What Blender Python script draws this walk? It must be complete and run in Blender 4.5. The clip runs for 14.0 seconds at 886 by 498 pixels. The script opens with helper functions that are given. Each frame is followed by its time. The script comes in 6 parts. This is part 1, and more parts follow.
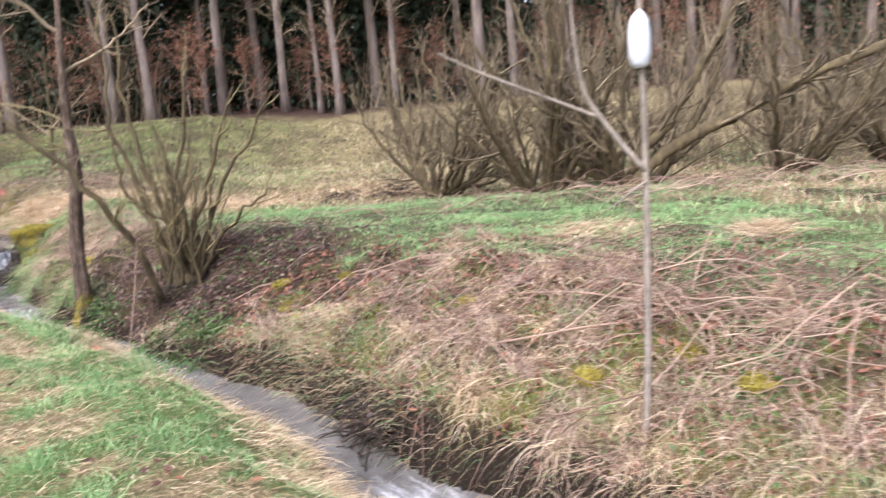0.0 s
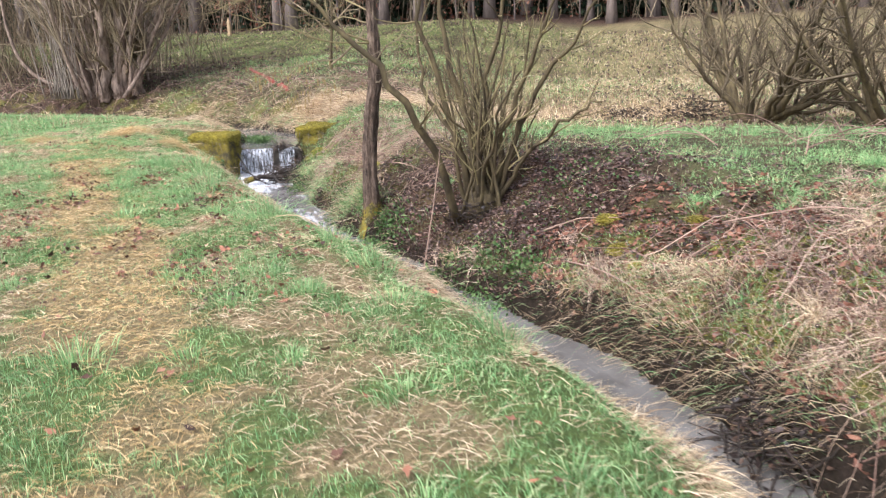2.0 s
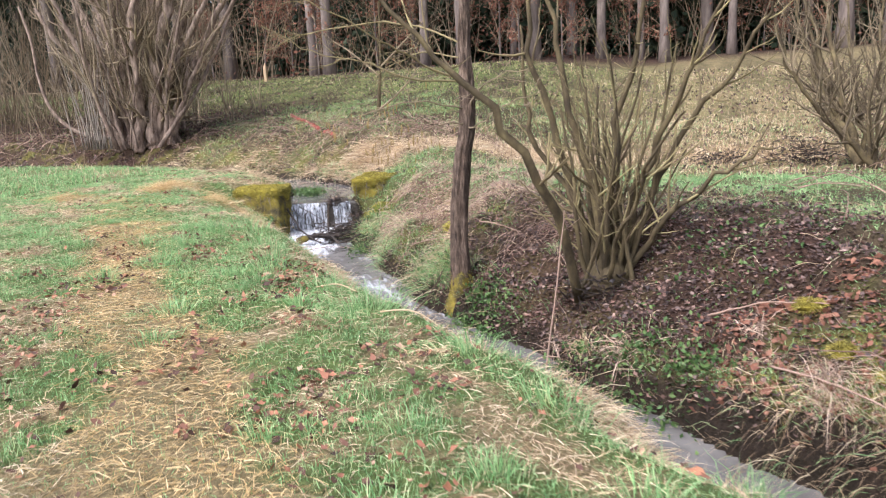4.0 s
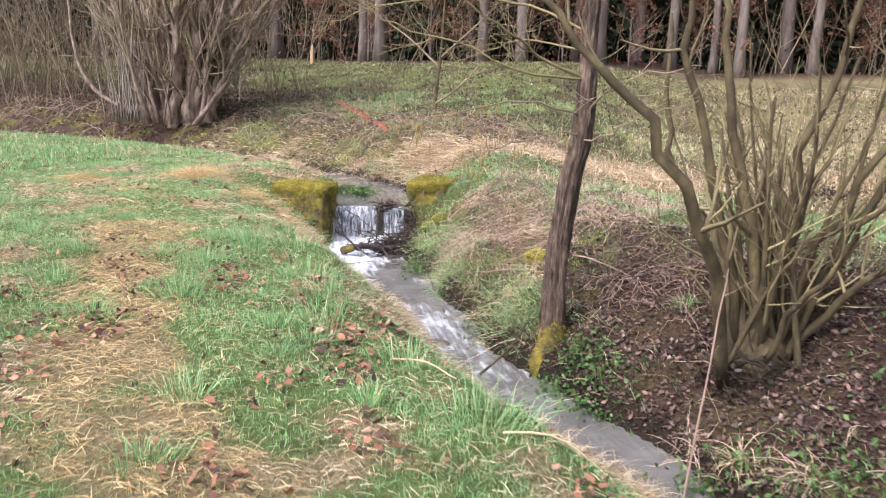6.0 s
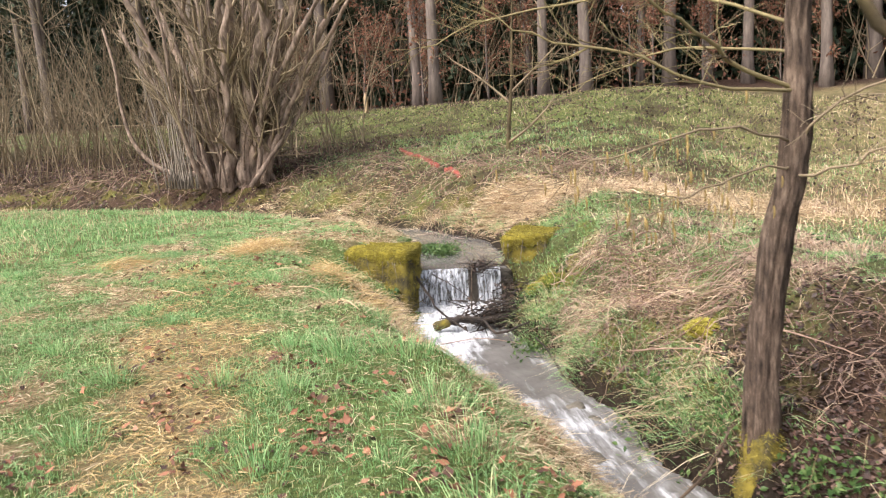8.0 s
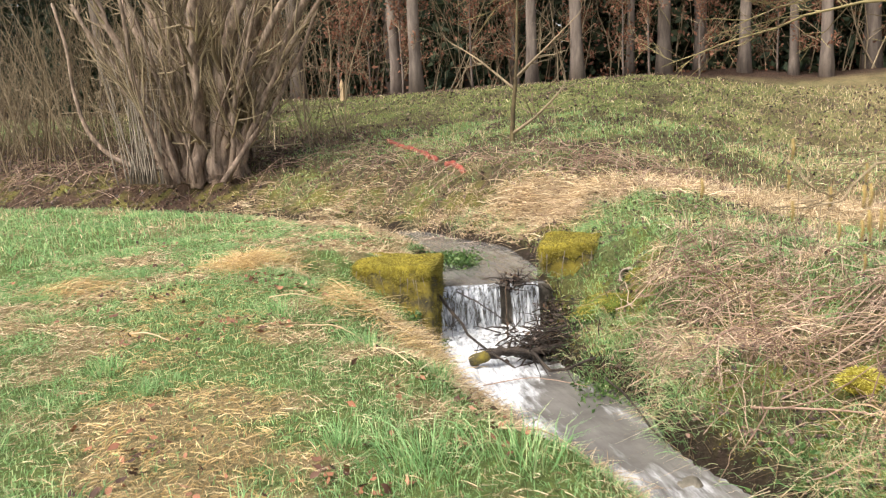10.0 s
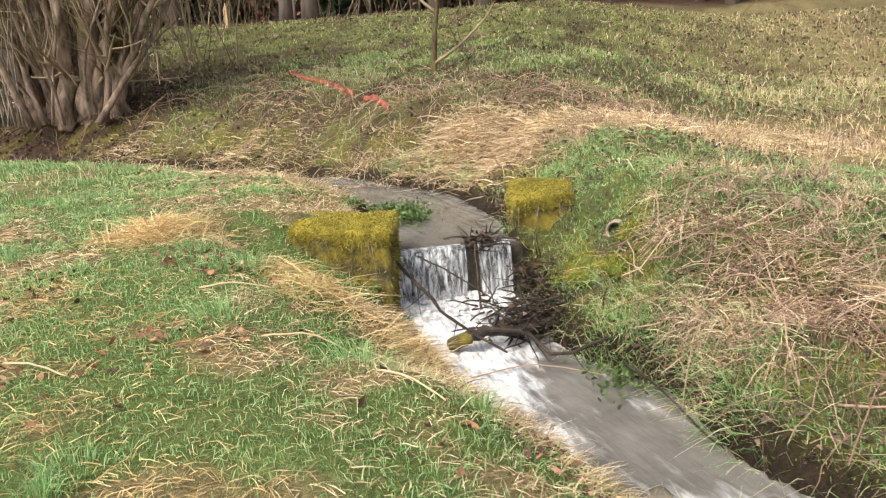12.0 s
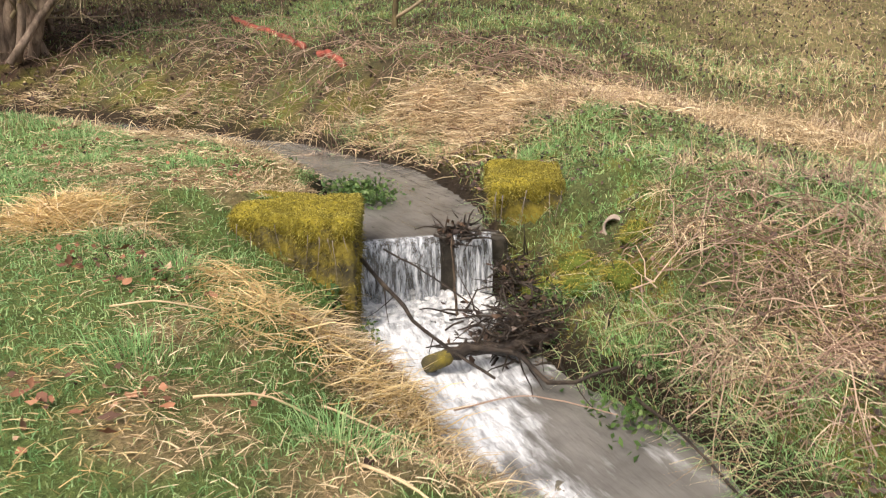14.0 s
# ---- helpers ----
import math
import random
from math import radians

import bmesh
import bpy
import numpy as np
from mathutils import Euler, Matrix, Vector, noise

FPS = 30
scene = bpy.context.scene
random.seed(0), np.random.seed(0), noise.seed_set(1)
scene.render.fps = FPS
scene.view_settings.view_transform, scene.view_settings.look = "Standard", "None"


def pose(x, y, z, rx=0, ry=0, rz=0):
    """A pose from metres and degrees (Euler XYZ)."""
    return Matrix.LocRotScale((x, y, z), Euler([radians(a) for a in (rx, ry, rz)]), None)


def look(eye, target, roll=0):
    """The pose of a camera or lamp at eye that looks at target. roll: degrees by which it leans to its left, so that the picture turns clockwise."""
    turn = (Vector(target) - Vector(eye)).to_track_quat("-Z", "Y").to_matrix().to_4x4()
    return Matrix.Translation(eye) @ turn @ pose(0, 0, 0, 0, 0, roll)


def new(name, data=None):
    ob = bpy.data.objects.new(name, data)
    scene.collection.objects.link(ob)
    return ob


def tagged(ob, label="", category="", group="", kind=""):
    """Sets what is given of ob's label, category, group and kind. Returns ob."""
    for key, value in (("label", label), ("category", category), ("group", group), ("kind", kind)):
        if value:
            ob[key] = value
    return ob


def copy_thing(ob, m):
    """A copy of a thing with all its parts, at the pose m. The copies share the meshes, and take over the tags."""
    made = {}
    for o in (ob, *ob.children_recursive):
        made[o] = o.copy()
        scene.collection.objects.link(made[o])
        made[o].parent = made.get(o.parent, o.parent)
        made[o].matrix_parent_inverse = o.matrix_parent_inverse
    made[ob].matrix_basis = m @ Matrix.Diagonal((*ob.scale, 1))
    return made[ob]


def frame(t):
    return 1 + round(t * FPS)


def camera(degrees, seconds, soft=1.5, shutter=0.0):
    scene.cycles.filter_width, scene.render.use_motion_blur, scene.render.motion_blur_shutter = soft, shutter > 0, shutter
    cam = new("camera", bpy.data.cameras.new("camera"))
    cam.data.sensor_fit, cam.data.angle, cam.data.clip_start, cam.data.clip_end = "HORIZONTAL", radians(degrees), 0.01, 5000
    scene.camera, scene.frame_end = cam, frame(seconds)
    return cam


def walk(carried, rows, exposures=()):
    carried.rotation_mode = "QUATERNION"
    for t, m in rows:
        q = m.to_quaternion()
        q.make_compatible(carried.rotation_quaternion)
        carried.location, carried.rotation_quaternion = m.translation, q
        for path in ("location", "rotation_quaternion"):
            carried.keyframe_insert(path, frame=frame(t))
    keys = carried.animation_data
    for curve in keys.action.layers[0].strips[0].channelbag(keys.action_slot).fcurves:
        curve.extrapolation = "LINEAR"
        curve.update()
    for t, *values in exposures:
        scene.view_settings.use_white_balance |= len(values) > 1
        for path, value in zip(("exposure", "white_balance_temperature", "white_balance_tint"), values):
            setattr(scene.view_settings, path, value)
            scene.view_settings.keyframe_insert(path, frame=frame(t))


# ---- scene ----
cam = camera(60.4, 14.0, soft=1.2, shutter=0.4)
METRES, EYE, TILT, LEAN, TURN = 12.0, 1.45, -10.0, 4.5, 0.0
ROWS = [
    (0.0, 0.0, 0.0, 0.0, -0.0, 0.0, 0.0),
    (0.5, -0.0283, 0.0305, -0.0015, 4.42, -3.58, -2.33),
    (1.0, -0.053, 0.0589, -0.0022, 7.51, -6.99, -4.0),
    (1.5, -0.0829, 0.0897, 0.0003, 16.35, -7.63, -6.94),
    (2.0, -0.1072, 0.1156, 0.0065, 17.03, -7.1, -4.98),
    (2.5, -0.1334, 0.1487, 0.0077, 18.25, -6.21, -3.77),
    (3.0, -0.166, 0.1751, 0.0109, 18.49, -4.03, -3.95),
    (5.5, -0.2917, 0.3303, 0.023, 20.52, -4.77, -7.58),
    (6.0, -0.3167, 0.3572, 0.0282, 20.99, -4.6, -9.31),
    (6.5, -0.34, 0.3882, 0.0289, 23.06, -4.37, -6.8),
    (7.0, -0.3671, 0.4172, 0.0316, 26.95, -5.15, -6.48),
    (7.5, -0.3928, 0.4419, 0.0375, 24.77, -3.53, -6.65),
    (8.0, -0.4174, 0.4732, 0.0393, 24.94, -2.12, -4.87),
    (8.5, -0.4444, 0.4986, 0.0391, 25.63, -3.97, -6.11),
    (9.0, -0.4719, 0.5226, 0.0434, 24.74, -2.56, -5.45),
    (11.5, -0.5983, 0.6425, 0.0536, 15.59, -5.07, -4.53),
    (12.0, -0.6163, 0.6627, 0.0548, 13.44, -6.9, -3.54),
    (12.5, -0.6307, 0.6869, 0.0581, 13.32, -7.82, -3.5),
    (13.0, -0.645, 0.707, 0.0598, 11.25, -9.27, -3.79),
    (13.5, -0.6535, 0.7212, 0.0629, 9.0, -9.76, -4.56),
    (14.0, -0.6561, 0.7401, 0.0645, 9.19, -9.67, -6.4),
]
EXPOSE = 1.02
walk(cam, [(t, pose(0, 0, EYE, TILT, LEAN, TURN) @ pose(METRES * x, METRES * y, METRES * z, 90 + pitch, roll, yaw)) for t, x, y, z, yaw, pitch, roll in ROWS],
     [(0.0, EXPOSE + 0.12, 5900.0, 21.0), (0.5, EXPOSE, 5900.0, 20.0), (2.0, EXPOSE, 5900.0, 17.0), (5.5, EXPOSE, 5900.0, 21.0), (8.0, EXPOSE, 6550.0, 16.0), (11.5, EXPOSE - 0.16, 6900.0, 11.0), (14.0, EXPOSE - 0.39, 7100.0, 14.0)])

# ---- light: a bright overcast winter day ----
world = bpy.data.worlds.new("overcast")
scene.world = world
world.use_nodes = True
wn = world.node_tree
sky = wn.nodes.new("ShaderNodeTexSky")
sky.sky_type = "NISHITA"
sky.sun_disc = False
sky.sun_elevation, sky.sun_rotation = radians(50), radians(207)
sky.dust_density = 4.0
grey = wn.nodes.new("ShaderNodeHueSaturation")
grey.inputs["Saturation"].default_value = 0.45
wn.links.new(sky.outputs[0], grey.inputs["Color"])
wn.links.new(grey.outputs[0], wn.nodes["Background"].inputs[0])
wn.nodes["Background"].inputs[1].default_value = 0.15
sun = new("sun", bpy.data.lights.new("sun", "SUN"))
sun.data.energy, sun.data.angle, sun.data.color = 2.2, radians(32), (1.0, 0.96, 0.9)
sun.matrix_world = look((-5.5, -11, 15), (0, 0, 0))

# ---- materials ----
RNG = np.random.default_rng(7)


def ramp_node(nt, fac, stops):
    r = nt.nodes.new("ShaderNodeValToRGB")
    while len(r.color_ramp.elements) < len(stops):
        r.color_ramp.elements.new(0.5)
    for e, (p, c) in zip(r.color_ramp.elements, stops):
        e.position, e.color = p, (*c, 1)
    nt.links.new(fac, r.inputs[0])
    return r.outputs[0]


def noise_node(nt, scale, detail=4.0, rough=0.6, vector=None):
    n = nt.nodes.new("ShaderNodeTexNoise")
    n.inputs["Scale"].default_value, n.inputs["Detail"].default_value, n.inputs["Roughness"].default_value = scale, detail, rough
    if vector is None:
        tc = nt.nodes.new("ShaderNodeTexCoord")
        vector = tc.outputs["Object"]
    nt.links.new(vector, n.inputs["Vector"])
    return n.outputs[0]


def mix_node(nt, kind, fac, a, b):
    m = nt.nodes.new("ShaderNodeMix")
    m.data_type, m.blend_type = "RGBA", kind
    for sock, v in ((m.inputs[0], fac), (m.inputs[6], a), (m.inputs[7], b)):
        if isinstance(v, (int, float)):
            sock.default_value = v
        elif isinstance(v, tuple):
            sock.default_value = (*v, 1)
        else:
            nt.links.new(v, sock)
    return m.outputs[2]


def material(name, stops, scale=8.0, rough=0.9, bump=0.3, bump_scale=None, island=False, stretch=None, spec=0.3, thin=0.0):
    """Colour from a ramp over noise (or over a random value for each island), second noise for wear, bump."""
    m = bpy.data.materials.new(name)
    m.use_nodes = True
    nt = m.node_tree
    bsdf = nt.nodes["Principled BSDF"]
    vec = None
    if stretch:
        tc, mp = nt.nodes.new("ShaderNodeTexCoord"), nt.nodes.new("ShaderNodeMapping")
        mp.inputs["Scale"].default_value = stretch
        nt.links.new(tc.outputs["Object"], mp.inputs[0])
        vec = mp.outputs[0]
    if island:
        g = nt.nodes.new("ShaderNodeNewGeometry")
        fac = g.outputs["Random Per Island"]
    else:
        fac = noise_node(nt, scale, 6.0, 0.65, vec)
    col = ramp_node(nt, fac, stops)
    wear = ramp_node(nt, noise_node(nt, scale * (0.25 if not island else 1.0), 3.0), [(0.3, (0.72, 0.72, 0.72)), (0.7, (1.18, 1.15, 1.1))])
    col = mix_node(nt, "MULTIPLY", 0.8, col, wear)
    nt.links.new(col, bsdf.inputs["Base Color"])
    bsdf.inputs["Roughness"].default_value = rough
    bsdf.inputs["Specular IOR Level"].default_value = spec
    if bump:
        b = nt.nodes.new("ShaderNodeBump")
        b.inputs["Strength"].default_value, b.inputs["Distance"].default_value = bump, 0.02
        nt.links.new(noise_node(nt, bump_scale or scale * 2, 5.0, 0.7, vec), b.inputs["Height"])
        nt.links.new(b.outputs[0], bsdf.inputs["Normal"])
    if thin:
        tr, ms, out = nt.nodes.new("ShaderNodeBsdfTranslucent"), nt.nodes.new("ShaderNodeMixShader"), nt.nodes["Material Output"]
        nt.links.new(col, tr.inputs[0])
        ms.inputs[0].default_value = thin
        nt.links.new(bsdf.outputs[0], ms.inputs[1])
        nt.links.new(tr.outputs[0], ms.inputs[2])
        nt.links.new(ms.outputs[0], out.inputs[0])
    return m


GREEN = material("grass_green", [(0, (0.13, 0.29, 0.10)), (0.35, (0.24, 0.46, 0.185)), (0.75, (0.38, 0.58, 0.26)), (1, (0.60, 0.66, 0.36))], 1.5, 0.5, 0, island=True, thin=0.35)
STRAW = material("dry_grass", [(0, (0.18, 0.12, 0.07)), (0.3, (0.44, 0.32, 0.19)), (0.65, (0.68, 0.535, 0.34)), (1, (0.88, 0.76, 0.54))], 1.5, 0.7, 0, island=True, thin=0.2)
HILLGRASS = material("rough_hill_grass", [(0, (0.12, 0.15, 0.045)), (0.4, (0.22, 0.27, 0.09)), (0.75, (0.32, 0.36, 0.13)), (1, (0.46, 0.43, 0.22))], 1.5, 0.7, 0, island=True, thin=0.3)
PINKSTRAW = material("grey_dry_grass", [(0, (0.15, 0.10, 0.075)), (0.3, (0.34, 0.24, 0.18)), (0.65, (0.54, 0.405, 0.305)), (1, (0.76, 0.62, 0.48))], 1.5, 0.75, 0, island=True, thin=0.2)
GOLD = material("yellow_dry_grass", [(0, (0.40, 0.27, 0.11)), (0.5, (0.62, 0.46, 0.22)), (1, (0.80, 0.65, 0.38))], 1.5, 0.7, 0, island=True, thin=0.2)
LEAFY = material("dead_leaves", [(0, (0.045, 0.027, 0.02)), (0.35, (0.125, 0.066, 0.044)), (0.65, (0.25, 0.112, 0.066)), (0.88, (0.35, 0.165, 0.092)), (1, (0.46, 0.31, 0.21))], 3, 0.75, 0.2, island=True)
LITTER = material("wet_leaf_litter", [(0, (0.03, 0.022, 0.019)), (0.4, (0.075, 0.05, 0.042)), (0.75, (0.145, 0.095, 0.077)), (0.94, (0.22, 0.13, 0.10)), (1, (0.34, 0.26, 0.21))], 3, 0.55, 0.2, island=True)
DARKWOOD = material("black_wet_wood", [(0.3, (0.014, 0.011, 0.009)), (0.5, (0.038, 0.028, 0.021)), (0.75, (0.095, 0.073, 0.055))], 12, 0.45, 0.8, 40)
WETLEAF = material("black_wet_leaves", [(0, (0.014, 0.010, 0.008)), (0.6, (0.045, 0.03, 0.023)), (1, (0.12, 0.075, 0.05))], 3, 0.4, 0.2, island=True)
SHRUBTWIG = material("olive_twig_bark", [(0, (0.075, 0.057, 0.035)), (0.5, (0.145, 0.115, 0.07)), (1, (0.26, 0.21, 0.13))], 3, 0.8, 0, island=True)
LEAFG = material("ground_herb_leaves", [(0, (0.045, 0.10, 0.03)), (0.5, (0.085, 0.16, 0.045)), (1, (0.16, 0.24, 0.08))], 3, 0.45, 0, island=True, thin=0.2)
BEECH = material("beech_leaves", [(0, (0.13, 0.06, 0.04)), (0.5, (0.23, 0.105, 0.066)), (1, (0.33, 0.17, 0.11))], 3, 0.7, 0, island=True, thin=0.25)
CANE = material("bramble_cane", [(0, (0.13, 0.075, 0.055)), (0.5, (0.29, 0.195, 0.145)), (1, (0.52, 0.39, 0.29))], 3, 0.7, 0, island=True)
TWIG = material("twig_bark", [(0, (0.13, 0.098, 0.06)), (0.5, (0.24, 0.187, 0.12)), (1, (0.40, 0.325, 0.215))], 3, 0.8, 0, island=True)
TWIGY = material("lichen_twig_bark", [(0, (0.12, 0.09, 0.055)), (0.5, (0.21, 0.17, 0.085)), (1, (0.38, 0.33, 0.16))], 12, 0.85, 0, island=True)
BARK = material("furrowed_bark", [(0.3, (0.025, 0.018, 0.013)), (0.5, (0.115, 0.082, 0.06)), (0.72, (0.29, 0.22, 0.165))], 42, 0.95, 1.0, 60, stretch=(1, 1, 0.16))
BUSHBARK = material("bush_bark", [(0.25, (0.035, 0.026, 0.016)), (0.5, (0.09, 0.07, 0.036)), (0.75, (0.19, 0.155, 0.075))], 9, 0.9, 0.5, 30, stretch=(1, 1, 0.4))
WILLOWBARK = material("willow_bark", [(0.3, (0.075, 0.056, 0.043)), (0.5, (0.23, 0.172, 0.132)), (0.7, (0.42, 0.33, 0.26))], 12, 0.95, 1.0, 24, stretch=(1, 1, 0.25))
PALEBARK = material("pale_smooth_bark", [(0.25, (0.16, 0.135, 0.11)), (0.5, (0.26, 0.225, 0.18)), (0.75, (0.36, 0.32, 0.27))], 10, 0.85, 0.2, 30, stretch=(1, 1, 2.0))
FORESTBARK = material("forest_bark", [(0.25, (0.07, 0.056, 0.047)), (0.5, (0.15, 0.122, 0.104)), (0.75, (0.27, 0.225, 0.19))], 5, 0.95, 0.6, 14, stretch=(1, 1, 0.2))
NEEDLES = material("spruce_needles", [(0, (0.012, 0.024, 0.012)), (0.5, (0.028, 0.045, 0.022)), (1, (0.055, 0.07, 0.035))], 3, 0.7, 0, island=True)
MOSS = material("yellow_moss", [(0.25, (0.09, 0.075, 0.02)), (0.45, (0.26, 0.22, 0.035)), (0.6, (0.44, 0.37, 0.06)), (0.8, (0.22, 0.14, 0.03))], 6, 1.0, 1.0, 60, spec=0.1)
MOSSBLADE = material("moss_tufts", [(0, (0.075, 0.066, 0.018)), (0.3, (0.21, 0.185, 0.038)), (0.7, (0.41, 0.355, 0.075)), (1, (0.58, 0.52, 0.15))], 4, 0.9, 0, island=True, thin=0.3)
BROWNMOSS = material("brown_moss_tufts", [(0, (0.07, 0.06, 0.02)), (0.5, (0.20, 0.16, 0.035)), (1, (0.40, 0.33, 0.07))], 4, 0.95, 0, island=True, thin=0.2)
CONCRETE = material("wet_concrete", [(0.3, (0.07, 0.065, 0.05)), (0.5, (0.16, 0.145, 0.115)), (0.7, (0.26, 0.24, 0.19))], 6, 0.7, 0.6, 40)
MOSSWALL = material("mossy_wet_concrete", [(0.3, (0.05, 0.045, 0.03)), (0.45, (0.11, 0.095, 0.045)), (0.55, (0.22, 0.18, 0.035)), (0.7, (0.34, 0.28, 0.05)), (0.85, (0.22, 0.13, 0.035))], 5, 0.95, 1.0, 45)
DARKSTONE = material("dark_wet_stone", [(0.3, (0.02, 0.018, 0.014)), (0.6, (0.06, 0.052, 0.04)), (0.8, (0.11, 0.1, 0.07))], 9, 0.35, 0.7, 30)
DEBRIS = material("rotten_wood", [(0.3, (0.03, 0.02, 0.014)), (0.5, (0.085, 0.06, 0.04)), (0.75, (0.16, 0.12, 0.085))], 12, 0.8, 0.8, 40)
PIPEMAT = material("fired_clay", [(0.3, (0.22, 0.17, 0.14)), (0.5, (0.36, 0.29, 0.245)), (0.75, (0.46, 0.39, 0.34))], 9, 0.8, 0.3, 40)
REDPLASTIC = material("faded_red_plastic", [(0.3, (0.14, 0.035, 0.027)), (0.5, (0.32, 0.075, 0.052)), (0.75, (0.36, 0.15, 0.11))], 6, 0.55, 0.2, 20)
WHITE = material("white_plastic", [(0.3, (0.66, 0.7, 0.76)), (0.7, (0.82, 0.85, 0.88))], 6, 0.35, 0.05, 20)
CATKIN = material("catkins", [(0, (0.22, 0.15, 0.06)), (1, (0.36, 0.27, 0.10))], 6, 0.9, 0, island=True)


def ground_material():
    m = bpy.data.materials.new("meadow_soil")
    m.use_nodes = True
    nt = m.node_tree
    bsdf = nt.nodes["Principled BSDF"]
    a = nt.nodes.new("ShaderNodeAttribute")
    a.attribute_name = "cover"
    fine = ramp_node(nt, noise_node(nt, 38, 6, 0.75), [(0.3, (0.45, 0.43, 0.4)), (0.5, (0.95, 0.95, 0.95)), (0.72, (1.6, 1.55, 1.45))])
    mid = ramp_node(nt, noise_node(nt, 4.5, 5, 0.6), [(0.3, (0.65, 0.7, 0.6)), (0.7, (1.3, 1.2, 1.15))])
    col = mix_node(nt, "MULTIPLY", 1.0, a.outputs["Color"], fine)
    col = mix_node(nt, "MULTIPLY", 0.8, col, mid)
    nt.links.new(col, bsdf.inputs["Base Color"])
    bsdf.inputs["Roughness"].default_value, bsdf.inputs["Specular IOR Level"].default_value = 0.95, 0.15
    b = nt.nodes.new("ShaderNodeBump")
    b.inputs["Strength"].default_value, b.inputs["Distance"].default_value = 0.9, 0.05
    nt.links.new(noise_node(nt, 22, 6, 0.75), b.inputs["Height"])
    nt.links.new(b.outputs[0], bsdf.inputs["Normal"])
    return m


def water_material():
    m = bpy.data.materials.new("muddy_water")
    m.use_nodes = True
    nt = m.node_tree
    bsdf = nt.nodes["Principled BSDF"]
    a = nt.nodes.new("ShaderNodeAttribute")
    a.attribute_name = "foam"
    silt = ramp_node(nt, noise_node(nt, 3.0, 4), [(0.3, (0.105, 0.10, 0.091)), (0.7, (0.185, 0.176, 0.162))])
    tc, mp = nt.nodes.new("ShaderNodeTexCoord"), nt.nodes.new("ShaderNodeMapping")
    turn = nt.nodes.new("ShaderNodeMapping")
    turn.inputs["Rotation"].default_value = (0, 0, radians(52))
    mp.inputs["Scale"].default_value = (0.36, 1.4, 1)
    nt.links.new(tc.outputs["Object"], turn.inputs[0])
    nt.links.new(turn.outputs[0], mp.inputs[0])
    froth = noise_node(nt, 9, 5, 0.6, mp.outputs[0])
    add = nt.nodes.new("ShaderNodeMath")
    add.operation = "ADD"
    nt.links.new(froth, add.inputs[0])
    nt.links.new(a.outputs["Fac"], add.inputs[1])
    mask = ramp_node(nt, add.outputs[0], [(0.66, (0, 0, 0)), (0.85, (0.35, 0.35, 0.35)), (1.1, (1, 1, 1))])
    curd = ramp_node(nt, noise_node(nt, 17, 5, 0.65, mp.outputs[0]), [(0.33, (0.26, 0.27, 0.28)), (0.52, (0.62, 0.64, 0.66)), (0.7, (0.82, 0.84, 0.86))])
    col = mix_node(nt, "MIX", mask, silt, curd)
    nt.links.new(col, bsdf.inputs["Base Color"])
    rg = ramp_node(nt, add.outputs[0], [(0.70, (0.06, 0.06, 0.06)), (1.0, (0.6, 0.6, 0.6))])
    nt.links.new(rg, bsdf.inputs["Roughness"])
    bsdf.inputs["IOR"].default_value = 1.33
    b = nt.nodes.new("ShaderNodeBump")
    b.inputs["Strength"].default_value, b.inputs["Distance"].default_value = 0.5, 0.03
    nt.links.new(noise_node(nt, 9, 4, 0.55, mp.outputs[0]), b.inputs["Height"])
    nt.links.new(b.outputs[0], bsdf.inputs["Normal"])
    return m


def fall_material():
    m = bpy.data.materials.new("falling_water")
    m.use_nodes = True
    nt = m.node_tree
    bsdf = nt.nodes["Principled BSDF"]
    tc, mp = nt.nodes.new("ShaderNodeTexCoord"), nt.nodes.new("ShaderNodeMapping")
    mp.inputs["Scale"].default_value = (1, 1, 0.06)
    nt.links.new(tc.outputs["Object"], mp.inputs[0])
    streak = noise_node(nt, 26, 6, 0.75, mp.outputs[0])
    col = ramp_node(nt, streak, [(0.3, (0.16, 0.17, 0.18)), (0.5, (0.45, 0.48, 0.51)), (0.7, (0.85, 0.87, 0.9))])
    nt.links.new(col, bsdf.inputs["Base Color"])
    bsdf.inputs["Roughness"].default_value = 0.25
    nt.links.new(ramp_node(nt, streak, [(0.36, (0.12, 0.12, 0.12)), (0.6, (0.9, 0.9, 0.9))]), bsdf.inputs["Alpha"])
    return m


SOIL, WATER, FALL = ground_material(), water_material(), fall_material()

# ---- mesh helpers ----


def part(name, me, mat=None, parent=None, label=""):
    """One mesh object, under a thing or on its own."""
    ob = new(name, me)
    if mat and not me.materials:
        me.materials.append(mat)
    if parent:
        ob.parent = parent
    return tagged(ob, label) if label else ob


def tri_mesh(name, V, T, smooth=False):
    """A mesh from numpy arrays of points and triangles."""
    V, T = np.asarray(V, np.float32), np.asarray(T, np.int32)
    me = bpy.data.meshes.new(name)
    me.vertices.add(len(V))
    me.vertices.foreach_set("co", V.ravel())
    me.loops.add(T.size)
    me.loops.foreach_set("vertex_index", T.ravel())
    me.polygons.add(len(T))
    me.polygons.foreach_set("loop_start", np.arange(len(T), dtype=np.int32) * 3)
    me.update(calc_edges=True)
    if smooth:
        me.polygons.foreach_set("use_smooth", np.ones(len(T), bool))
    return me


